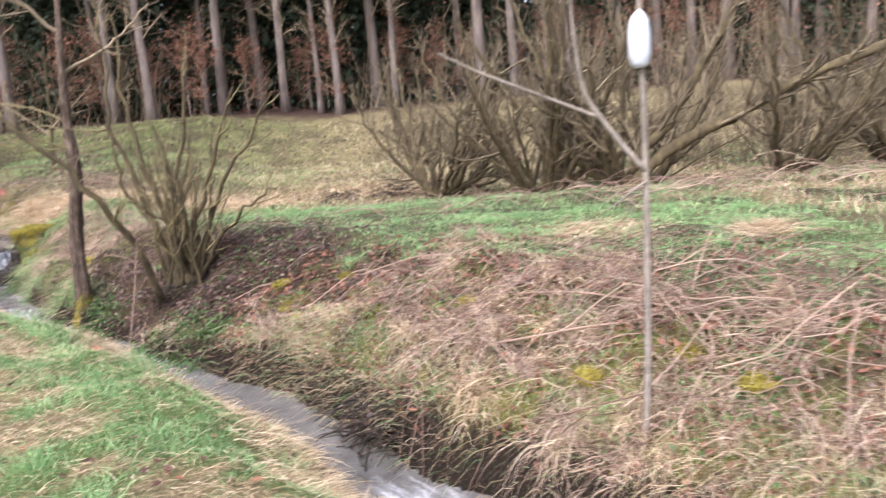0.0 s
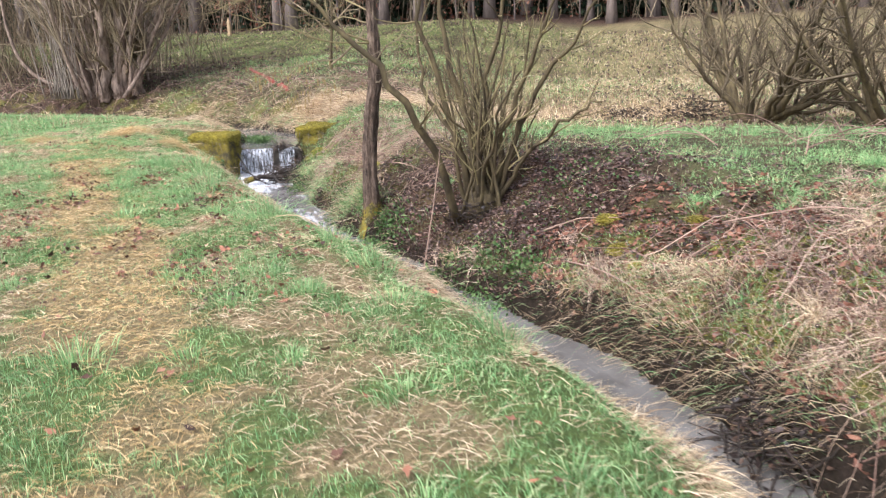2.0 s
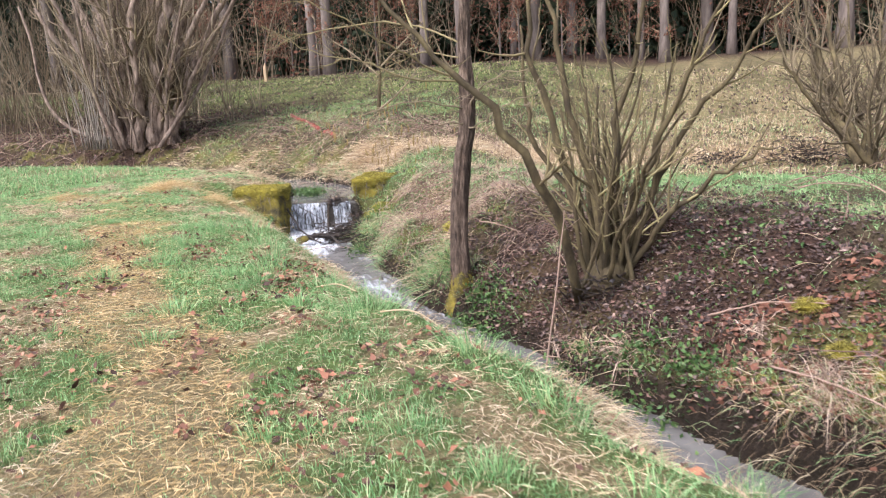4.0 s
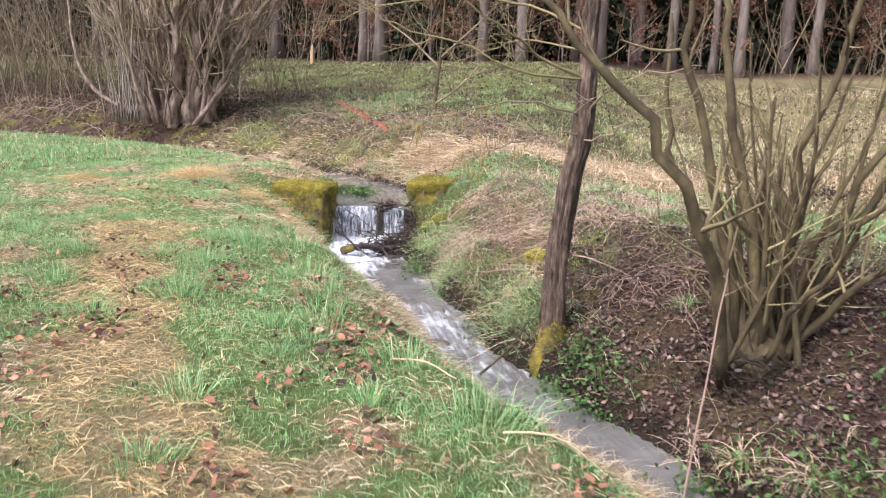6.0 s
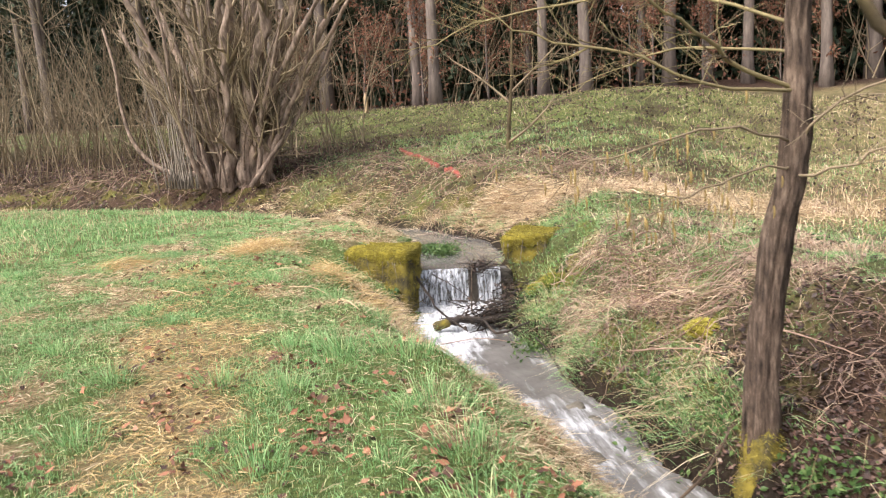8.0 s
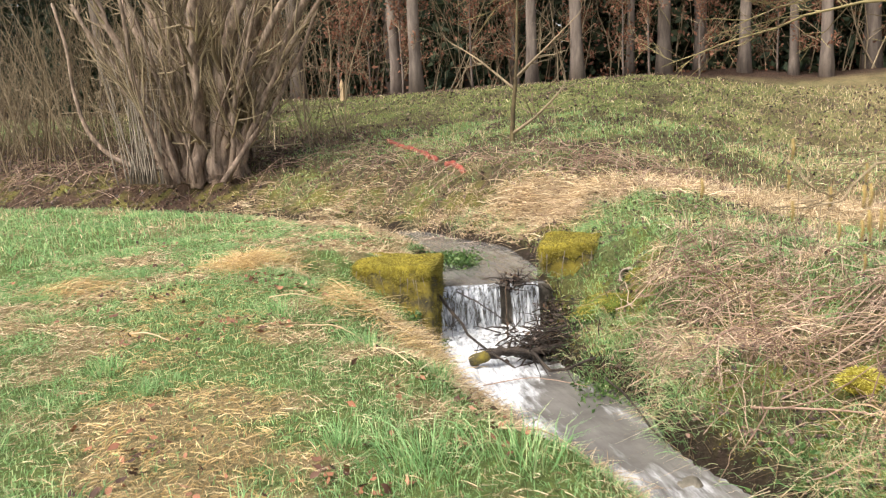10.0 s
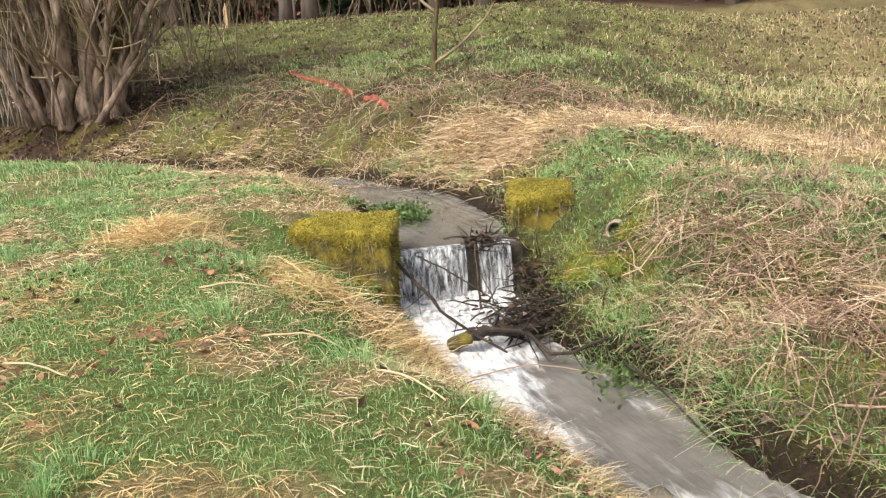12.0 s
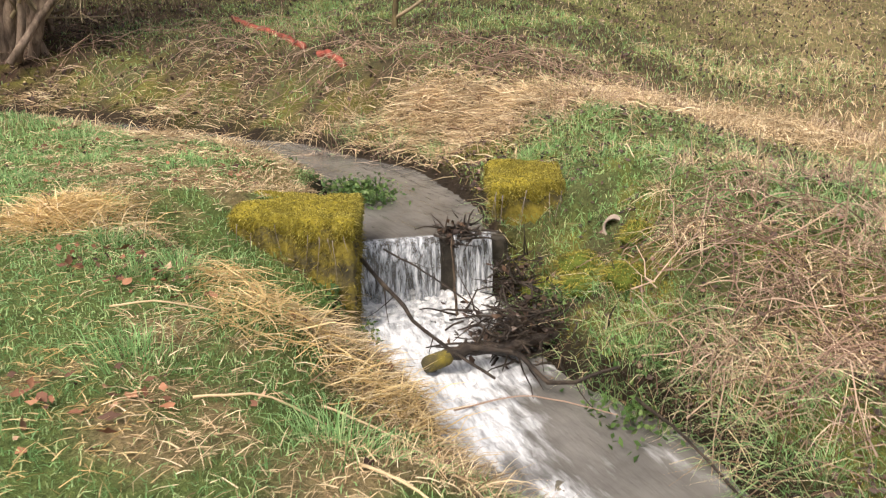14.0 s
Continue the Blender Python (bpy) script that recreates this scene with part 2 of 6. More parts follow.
class Tubes:
    """Collects tapered tubes into one mesh."""

    def __init__(self):
        self.V, self.T, self.n = [], [], 0

    def add(self, P, R, sides=6, cap=True):
        P, R = np.asarray(P, float), np.asarray(R, float)
        tan = np.gradient(P, axis=0)
        tan /= np.linalg.norm(tan, axis=1)[:, None] + 1e-9
        ref = np.array([0.31, 0.95, 0.05]) if abs(tan[:, 1].mean()) < 0.7 else np.array([0.95, 0.1, 0.3])
        u = np.cross(tan, ref)
        u /= np.linalg.norm(u, axis=1)[:, None] + 1e-9
        v = np.cross(tan, u)
        ang = np.arange(sides) * 2 * np.pi / sides
        ring = P[:, None] + R[:, None, None] * (np.cos(ang)[None, :, None] * u[:, None] + np.sin(ang)[None, :, None] * v[:, None])
        k = len(P)
        idx = self.n + np.arange(k * sides).reshape(k, sides)
        a, b = idx[:-1], idx[1:]
        a2, b2 = np.roll(a, -1, 1), np.roll(b, -1, 1)
        self.V.append(ring.reshape(-1, 3))
        self.T += [np.stack([a, a2, b2], -1).reshape(-1, 3), np.stack([a, b2, b], -1).reshape(-1, 3)]
        self.n += k * sides
        if cap:
            self.V.append(P[-1:] + tan[-1:] * R[-1])
            e = idx[-1]
            self.T.append(np.stack([e, np.roll(e, -1), np.full(sides, self.n)], -1))
            self.V.append(P[:1])
            e = idx[0]
            self.T.append(np.stack([np.roll(e, -1), e, np.full(sides, self.n + 1)], -1))
            self.n += 2
        return self

    def mesh(self, name, smooth=True):
        return tri_mesh(name, np.concatenate(self.V), np.concatenate(self.T), smooth)


def bent(P, k):
    """A smooth line of k points through the points P."""
    P = np.asarray(P, float)
    s = np.linspace(0, len(P) - 1, k)
    out = []
    for q in s:
        i = min(int(q), len(P) - 2)
        f = q - i
        p0, p1, p2, p3 = P[max(i - 1, 0)], P[i], P[i + 1], P[min(i + 2, len(P) - 1)]
        out.append(0.5 * ((2 * p1) + (p2 - p0) * f + (2 * p0 - 5 * p1 + 4 * p2 - p3) * f * f + (3 * p1 - p0 - 3 * p2 + p3) * f ** 3))
    return np.array(out)


def wander(rng, start, way, length, k=6, crook=0.25, lift=0.0):
    """A crooked line from start along way; lift turns it up (or down) as it goes."""
    p, d = np.array(start, float), np.array(way, float)
    d /= np.linalg.norm(d)
    out = [p.copy()]
    for _ in range(k - 1):
        d = d + rng.normal(0, crook, 3) * 0.5 + np.array([0, 0, lift / k])
        d /= np.linalg.norm(d)
        p = p + d * length / (k - 1)
        out.append(p.copy())
    return np.array(out)


def sprout(rng, tubes, line, radius, count, length, depth, spread=0.9, lift=0.3, thick=0.5, crook=0.3, low=0.25):
    """Side twigs along a line, and twigs on those."""
    n = len(line)
    for _ in range(count):
        q = rng.uniform(low, 0.98) * (n - 1)
        i = min(int(q), n - 2)
        base = line[i] + (line[i + 1] - line[i]) * (q - i)
        ahead = line[i + 1] - line[i]
        ahead /= np.linalg.norm(ahead) + 1e-9
        way = ahead + rng.normal(0, spread, 3)
        ln = length * rng.uniform(0.5, 1.2) * (1.1 - 0.5 * q / n)
        r = max(radius * thick * (1.1 - 0.7 * q / n), 0.0022)
        tw = wander(rng, base, way, ln, 5 if depth else 4, crook, lift)
        tubes.add(tw, np.linspace(r, max(r * 0.35, 0.0014), len(tw)), 4 if r > 0.008 else 3, False)
        if depth:
            sprout(rng, tubes, tw, r, max(2, int(count * 0.35)), ln * 0.55, depth - 1, spread, lift, 0.55, crook, 0.2)


# ---- value noise and the lie of the land ----
LATTICE = RNG.random((256, 256))


def vnoise(x, y):
    xi, yi = np.floor(x).astype(int), np.floor(y).astype(int)
    fx, fy = x - xi, y - yi
    fx, fy = fx * fx * (3 - 2 * fx), fy * fy * (3 - 2 * fy)
    g = lambda i, j: LATTICE[(xi + i) % 256, (yi + j) % 256]
    return (g(0, 0) * (1 - fx) + g(1, 0) * fx) * (1 - fy) + (g(0, 1) * (1 - fx) + g(1, 1) * fx) * fy


def fbm(x, y, scale, octaves=4):
    t, a, s = 0.0, 0.5, scale
    for k in range(octaves):
        c, n = math.cos(0.6 + 0.9 * k), math.sin(0.6 + 0.9 * k)
        t = t + a * vnoise((x * c - y * n) * s + 17.3 * k, (x * n + y * c) * s - 9.1 * k)
        a, s = a * 0.5, s * 2.03
    return t / (1 - 0.5 ** octaves)


def step(lo, hi, v):
    q = np.clip((v - lo) / (hi - lo), 0, 1)
    return q * q * (3 - 2 * q)


BROOK = bent([(4.5, -3.5), (2.4, 0.6), (1.3, 2.5), (0.45, 3.75), (-0.4, 4.7), (-1.0, 5.55), (-1.9, 6.5), (-2.95, 7.6), (-4.35, 8.7), (-4.95, 9.3), (-5.85, 10.15), (-6.6, 10.95),
              (-7.15, 11.45), (-7.85, 12.3), (-8.5, 13.05), (-8.78, 13.66), (-9.02, 14.28), (-9.33, 14.85), (-9.6, 15.5), (-10.1, 16.15), (-10.85, 16.65), (-12.4, 17.25), (-15, 18), (-20, 18.2), (-32, 18), (-60, 17)], 150)[:, :2]
SEG = BROOK[1:] - BROOK[:-1]
RUN = np.concatenate([[0], np.cumsum(np.linalg.norm(SEG, axis=1))])
LIP = RUN[np.argmin(np.linalg.norm(BROOK - np.array([-9.02, 14.28]), axis=1))]
LEVEL_U = [0, LIP - 4.3, LIP - 3.6, LIP - 2.0, LIP - 0.02, LIP + 0.02, 80]
LEVEL_Z = [-1.22, -1.1, -1.02, -0.97, -0.95, -0.48, -0.44]


def brook(x, y):
    """Signed distance from the brook's middle (right bank positive) and the way along it."""
    L2 = (SEG ** 2).sum(1)
    sds, us = [], []
    for k in range(0, len(x), 8000):
        px, py = x[k:k + 8000, None] - BROOK[None, :-1, 0], y[k:k + 8000, None] - BROOK[None, :-1, 1]
        f = np.clip((px * SEG[:, 0] + py * SEG[:, 1]) / L2, 0, 1)
        d = np.hypot(px - f * SEG[:, 0], py - f * SEG[:, 1])
        i = d.argmin(1)
        r = np.arange(len(i))
        side = np.where(px[r, i] * SEG[i, 1] - py[r, i] * SEG[i, 0] > 0, 1.0, -1.0)
        sds.append(side * d[r, i])
        us.append(RUN[i] + f[r, i] * np.sqrt(L2[i]))
    sd, u = np.concatenate(sds), np.concatenate(us)
    return sd, u


def half_width(u):
    return 0.48 + 0.07 * np.sin(u * 1.7) + 0.05 * np.sin(u * 4.1 + 1) + 0.12 * step(LIP, LIP + 1.2, u) + 0.16 * step(LIP - 3.2, LIP - 2.2, u) * step(LIP + 0.1, LIP - 0.3, u)


def level(u):
    return np.interp(u, LEVEL_U, LEVEL_Z)


def land(x, y, sd=None, u=None):
    """The ground's height."""
    if sd is None:
        sd, u = brook(x, y)
    w, zw = half_width(u), level(u)
    edge = 0.12 * (fbm(x, y, 2.1) - 0.5) * 2
    a = np.abs(sd) - w + edge * step(0.0, 0.4, np.abs(sd) - w)
    fl = np.interp(a, [-0.7, -0.12, 0, 0.06, 0.3, 0.85, 1.4], [-0.3, -0.14, -0.05, 0.34, 0.55, 0.93, 1.0])
    fr = np.interp(a, [-0.7, -0.12, 0, 0.07, 0.5, 0.9, 1.5, 2.2], [-0.3, -0.14, -0.05, 0.2, 0.45, 0.66, 0.93, 1.03])
    cut = np.interp(a, [-0.7, -0.12, 0, 0.05, 0.3, 0.85, 1.4, 2.2], [-0.3, -0.14, -0.05, 0.36, 0.54, 0.76, 0.95, 1.03])
    dn = step(8.6, 7.4, y)
    fr = fr * (1 - dn) + cut * dn
    z = zw * (1 - np.where(sd < 0, fl, fr))
    bumpy = step(0.1, 1.0, a)
    hump = (sd > 0) * step(0.1, 0.5, a) * step(3.2, 1.6, a)
    z = z + hump * (0.36 * (fbm(x + 3, y, 1.5) - 0.5) + 0.16 * (fbm(x, y + 7, 4.0) - 0.5))
    z = z - 0.32 * step(11.5, 16.5, y) * step(-8.0, -4.5, x) * (sd > 0) * step(1.8, 4.0, a)
    z = z + bumpy * (0.10 * (fbm(x, y, 0.55) - 0.5) + 0.06 * (fbm(x, y, 2.6) - 0.5))
    z = z + np.where(sd < 0, 0.04 * step(1.5, 6, a), 0)
    z = z - 0.36 * np.exp(-((x + 9.6) ** 2 + (y - 12.95) ** 2) / 0.20) * (sd < 0) * step(0.0, 0.3, a)
    z = z - 0.16 * np.exp(-((x + 3.75) ** 2 + (y - 9.6) ** 2) / 0.6) * (sd > 0)
    z = z - 0.34 * np.exp(-((x + 8.3) ** 2 + (y - 14.3) ** 2) / 0.14) * (sd > 0) * step(0.0, 0.25, a)
    z = z - 0.24 * np.exp(-((x + 10.25) ** 2 + (y - 13.2) ** 2) / 0.12) * (sd < 0)
    z = z - 0.30 * np.exp(-((x + 7.68) ** 2 + (y - 14.12) ** 2) / 0.06) * (sd > 0)
    wl = step(-6.0, -10.5, x) * (sd > 0)
    hl = np.interp(a, [0, 0.5, 1.2, 4, 8, 12, 20, 60], [0, 0.08, 0.36, 0.75, 1.45, 2.05, 2.4, 3.5])
    hr = np.interp(y, [19, 24, 31, 36, 70], [0, 0.45, 1.6, 2.3, 3.5]) * (sd > 0)
    z = z + hl * wl + hr * (1 - wl)
    return z


TRACK = np.array([(-2.4, 2.4), (-3.34, 3.54), (-5.22, 5.68), (-6.63, 7.09), (-8.2, 8.8), (-10.5, 11.5)])


def near_line(x, y, P):
    best = np.full(x.shape, 1e9)
    for p, q in zip(P[:-1], P[1:]):
        d = q - p
        f = np.clip(((x - p[0]) * d[0] + (y - p[1]) * d[1]) / (d @ d), 0, 1)
        best = np.minimum(best, np.hypot(x - p[0] - f * d[0], y - p[1] - f * d[1]))
    return best


def blob(x, y, cx, cy, r):
    return np.exp(-((x - cx) ** 2 + (y - cy) ** 2) / (r * r))


def cover(x, y, sd, u):
    """How much green grass, dry grass, leaf litter and moss grow at a place."""
    a = np.abs(sd) - half_width(u)
    n1, n2, n3 = fbm(x, y, 1.15), fbm(x + 40, y, 4.2), fbm(x - 30, y + 11, 1.7)
    left = sd < 0
    # left meadow
    dry = n1 * 0.5 + n2 * 0.5 + 0.22 * np.exp(-(near_line(x, y, TRACK) / 0.30) ** 2) * step(11, 8, y) + 0.13 * step(0.75, 0.3, a) + 0.12 * step(0.9, 0.5, a) * step(9.5, 8, y) - 0.03 * step(2.5, 5.5, a) - 0.03 * step(9, 13, y)
    for cx, cy, r in ((-10.8, 12.7, 0.55), (-11.6, 11.4, 0.5), (-9.15, 11.75, 0.65), (-9.0, 12.4, 0.5), (-13.5, 14.5, 0.6)):
        dry = dry + 0.13 * blob(x, y, cx, cy, r)
    gl = 0.18 + 0.82 * step(0.64, 0.53, dry)
    sl = 0.14 + 0.82 * step(0.52, 0.62, dry)
    ll = np.clip(blob(x, y, -6.0, 6.9, 1.7) + blob(x, y, -7.6, 8.3, 1.0) + blob(x, y, -4.4, 6.2, 1.2) * 0.8, 0, 1) * step(0.38, 0.54, n3)
    ll = np.clip(ll + 0.5 * step(0.5, 0.62, n3) * step(0.2, 0.6, a) * step(3.2, 1.2, a), 0, 1)
    ml = 0.35 * step(0.55, 0.65, n3) * step(1.4, 0.3, a)
    # right bank and the land beyond
    damp = np.clip(blob(x, y, -8.0, 13.6, 0.75) + blob(x, y, -7.2, 12.6, 0.5), 0, 1)
    bush = np.clip(blob(x, y, -3.6, 9.8, 1.5) + blob(x, y, -4.6, 10.6, 1.0) + 0.9 * blob(x, y, -2.3, 9.3, 1.1), 0, 1)
    strip = step(1.5, 2.1, a) * step(6.5, 4.5, a) * step(-7.5, -5.5, x)
    gr = np.clip(0.20 + 0.40 * strip * step(0.42, 0.60, n3) + 0.6 * step(0.46, 0.58, n2) * step(2.4, 0.3, a), 0, 1)
    sr = np.clip(step(0.42, 0.58, n1) * 0.8 + 0.25 * step(1.6, 0.2, a), 0, 1) * (1 - 0.6 * strip)
    lr = np.clip(0.35 + 0.6 * step(0.42, 0.58, n3), 0, 1) * (1 - strip)
    down = step(9.0, 8.0, y) * step(3.0, 2.0, a)
    red = down * step(0.4, -1.2, x)
    sr, gr = np.maximum(sr, down * (0.25 + 0.6 * step(0.42, 0.56, n1))) * (1 - 0.6 * red), gr * (1 - 0.2 * down)
    lr = np.maximum(lr, 0.85 * red)
    wetside = step(0.7, 0.15, a) * step(8.6, 9.6, y)
    gr = np.clip(gr + 0.5 * wetside, 0, 1)
    hill = step(-6.5, -10, x)
    straw_bed = np.clip(blob(x, y, -8.9, 17.1, 0.95) + blob(x, y, -7.2, 17.6, 1.2) + blob(x, y, -5.5, 18.3, 1.5) + blob(x, y, -2, 19, 3), 0, 1)
    gr = gr * (1 - hill) + hill * (0.14 + 0.34 * step(0.45, 0.6, n1))
    sr = np.maximum(sr * (1 - 0.75 * hill), straw_bed)
    gr = gr * (1 - straw_bed)
    far = step(19, 23, y)
    band = step(0.42, 0.56, n1) * step(36, 30, y)
    gr = gr * (1 - far) + far * (0.25 + 0.65 * band * step(-2, -8, x))
    lr = np.maximum(lr, far * 0.35)
    open_land = far * step(-9, -3, x)
    sr = np.maximum(sr, open_land * (0.45 + 0.45 * step(0.38, 0.58, n1)))
    wood = 31.0 + 4.5 * step(-14, 2, x)
    lr = np.maximum(lr, step(wood, wood + 1.5, y))
    gr = gr * step(wood + 1, wood - 1, y)
    sr = sr * step(wood + 1, wood - 0.5, y)
    gr, sr, lr = gr * (1 - bush), sr * (1 - 0.9 * bush), np.maximum(lr, bush)
    dark = step(-14.5, -17, x) * step(17.8, 18.6, y) * step(27, 23, y)
    gr, sr, lr = gr * (1 - 0.9 * dark), sr * (1 - 0.92 * dark), np.maximum(lr, dark)
    up = step(12.5, 13.6, y) * step(-9, -8, x) * step(3.0, 1.5, a)
    gr, sr, lr = np.clip(gr + 0.55 * up, 0, 1), sr * (1 - 0.45 * up), lr * (1 - 0.7 * up)
    gr, sr = np.maximum(gr * (1 - 0.3 * damp), 0.6 * damp), sr * (1 - 0.85 * damp)
    hollow = np.clip(1.5 * blob(x, y, -7.95, 13.8, 0.42) + 1.2 * blob(x, y, -8.2, 14.3, 0.3) + blob(x, y, -7.65, 13.95, 0.35), 0, 1)
    gr, sr, lr = gr * (1 - 0.85 * hollow), sr * (1 - hollow), lr * (1 - 0.5 * hollow)
    mr = 0.8 * step(0.50 - 0.05 * step(9.5, 8.5, y), 0.60 - 0.05 * step(9.5, 8.5, y), n2) * step(2.2, 0.5, a) * (1 - 0.8 * bush)
    mr = np.maximum(mr, 0.75 * hollow * step(0.44, 0.52, n2))
    pick = lambda p, q: np.where(left, p, q)
    return pick(gl, gr), pick(sl, sr), pick(ll, lr), pick(ml, mr)


def spaced(breaks):
    out = []
    for lo, hi, st in breaks:
        out.append(np.arange(lo, hi - 1e-6, st))
    return np.concatenate(out + [np.array([breaks[-1][1]])])


# ---- ground ----
gx = spaced([(-1500, -200, 260), (-200, -60, 20), (-60, -24, 1.5), (-24, -13, 0.25), (-13, 4, 0.075), (4, 9, 0.2), (9, 40, 1.5), (40, 200, 20), (200, 1500, 260)])
gy = spaced([(-1500, -200, 260), (-200, -30, 17), (-30, -2, 1.5), (-2, 1.5, 0.2), (1.5, 17.6, 0.075), (17.6, 26, 0.2), (26, 60, 1.0), (60, 200, 20), (200, 1500, 260)])
GX, GY = np.meshgrid(gx, gy)
fx, fy = GX.ravel(), GY.ravel()
sd, uu = brook(fx, fy)
fz = land(fx, fy, sd, uu)
idx = np.arange(len(fx)).reshape(GX.shape)
q0, q1, q2, q3 = idx[:-1, :-1].ravel(), idx[:-1, 1:].ravel(), idx[1:, 1:].ravel(), idx[1:, :-1].ravel()
me = tri_mesh("ground", np.stack([fx, fy, fz], 1), np.concatenate([np.stack([q0, q1, q2], 1), np.stack([q0, q2, q3], 1)]), True)
cg, cs, cl, cm = cover(fx, fy, sd, uu)
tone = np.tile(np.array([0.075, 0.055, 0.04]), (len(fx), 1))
# Straw tone is cut on the right bank to paint shade into its gaps.
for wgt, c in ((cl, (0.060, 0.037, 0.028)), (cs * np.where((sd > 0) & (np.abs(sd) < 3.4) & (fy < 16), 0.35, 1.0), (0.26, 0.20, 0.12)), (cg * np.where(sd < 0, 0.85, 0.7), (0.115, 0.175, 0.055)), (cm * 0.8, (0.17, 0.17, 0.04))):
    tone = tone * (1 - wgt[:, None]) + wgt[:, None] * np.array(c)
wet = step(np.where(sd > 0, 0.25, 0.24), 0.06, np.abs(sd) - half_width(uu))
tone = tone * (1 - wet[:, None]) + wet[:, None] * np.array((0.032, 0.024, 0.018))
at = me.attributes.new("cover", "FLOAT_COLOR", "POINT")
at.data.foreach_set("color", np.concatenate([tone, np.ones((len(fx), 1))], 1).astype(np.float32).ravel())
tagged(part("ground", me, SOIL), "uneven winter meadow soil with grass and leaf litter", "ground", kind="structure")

# ---- brook: pond above the weir and stream below it ----


def ribbon(name, u0, u1, foam_at):
    us = np.arange(u0, u1, 0.035)
    cx, cy = np.interp(us, RUN, BROOK[:, 0]), np.interp(us, RUN, BROOK[:, 1])
    tx, ty = np.gradient(cx), np.gradient(cy)
    ln = np.hypot(tx, ty)
    k = 31
    off = np.linspace(-1, 1, k)[None, :] * (half_width(us) + 0.16)[:, None]
    X, Y = cx[:, None] + off * (ty / ln)[:, None], cy[:, None] - off * (tx / ln)[:, None]
    U = np.repeat(us[:, None], k, 1)
    F = foam_at(X, Y, U, off)
    Z = level(U) + np.where(U > LIP, 0.006, 0.028) * (fbm(X, Y, 5) - 0.5) + np.clip(F, 0, 1) * (0.15 * (fbm(X, Y, 7) - 0.4) + 0.10 * (fbm(X + 4, Y, 19, 2) - 0.5))
    n = np.arange(X.size).reshape(X.shape)
    a, b, c, d = n[:-1, :-1].ravel(), n[:-1, 1:].ravel(), n[1:, 1:].ravel(), n[1:, :-1].ravel()
    m = tri_mesh(name, np.stack([X.ravel(), Y.ravel(), Z.ravel()], 1), np.concatenate([np.stack([a, b, c], 1), np.stack([a, c, d], 1)]), True)
    fa = m.attributes.new("foam", "FLOAT", "POINT")
    fa.data.foreach_set("value", F.astype(np.float32).ravel())
    return m


def foam_below(X, Y, U, off):
    plunge = 0.75 * np.exp(-((X + 8.98) ** 2 + (Y - 13.5) ** 2) / 0.36) + 0.62 * np.exp(-((X + 8.75) ** 2 + (Y - 12.95) ** 2) / 0.26)
    tail = 0.5 * step(LIP - 4.0, LIP - 1.2, U) * np.exp(-((off + 0.24) / 0.24) ** 2)
    riffle = 0.36 * np.exp(-((X + 6.75) ** 2 + (Y - 11.25) ** 2) / 0.22) + 0.25 * np.exp(-((X + 6.2) ** 2 + (Y - 10.6) ** 2) / 0.3)
    low = 0.42 * np.exp(-((X + 0.45) ** 2 + (Y - 4.75) ** 2) / 0.2) + 0.3 * np.exp(-((X - 0.3) ** 2 + (Y - 4.0) ** 2) / 0.3)
    fleck = 0.16 * step(0.5, 0.66, fbm(X, Y, 2.6)) * step(LIP - 7.5, LIP - 5.5, U)
    return np.clip(plunge + tail + riffle + low + fleck, 0, 0.8)


tagged(part("stream_water", ribbon("stream_water", 0.0, LIP + 0.02, foam_below), WATER), "grey-brown muddy stream water with white foam streaks", "water", kind="structure")
tagged(part("pond_water", ribbon("pond_water", LIP + 0.0, RUN[-1] - 1, lambda X, Y, U, o: X * 0), WATER), "still grey-brown muddy water above the weir", "water", kind="structure")


# ---- weir: two mossy concrete blocks, sill and falling water ----
def rough_block(name, corners, z0, z1, amp, seed, mat, cuts=9):
    """A block with rounded, worn edges on four plan corners."""
    bm = bmesh.new()
    vs = [bm.verts.new((*c, z)) for z in (z0, z1) for c in corners]
    for f in ((3, 2, 1, 0), (4, 5, 6, 7), (0, 1, 5, 4), (1, 2, 6, 5), (2, 3, 7, 6), (3, 0, 4, 7)):
        bm.faces.new([vs[i] for i in f])
    bmesh.ops.bevel(bm, geom=bm.edges[:], offset=0.045, segments=2, affect="EDGES", profile=0.6)
    bmesh.ops.subdivide_edges(bm, edges=[e for e in bm.edges if e.calc_length() > 0.12], cuts=cuts, use_grid_fill=True)
    bm.normal_update()
    for v in bm.verts:
        q = v.co * 6 + Vector((seed, 0, 0))
        v.co += v.normal * amp * (noise.noise(q) + 0.5 * noise.noise(q * 2.7))
    bmesh.ops.triangulate(bm, faces=bm.faces[:])
    m = bpy.data.meshes.new(name)
    bm.to_mesh(m)
    bm.free()
    m.polygons.foreach_set("use_smooth", np.ones(len(m.polygons), bool))
    m.materials.append(mat)
    return m


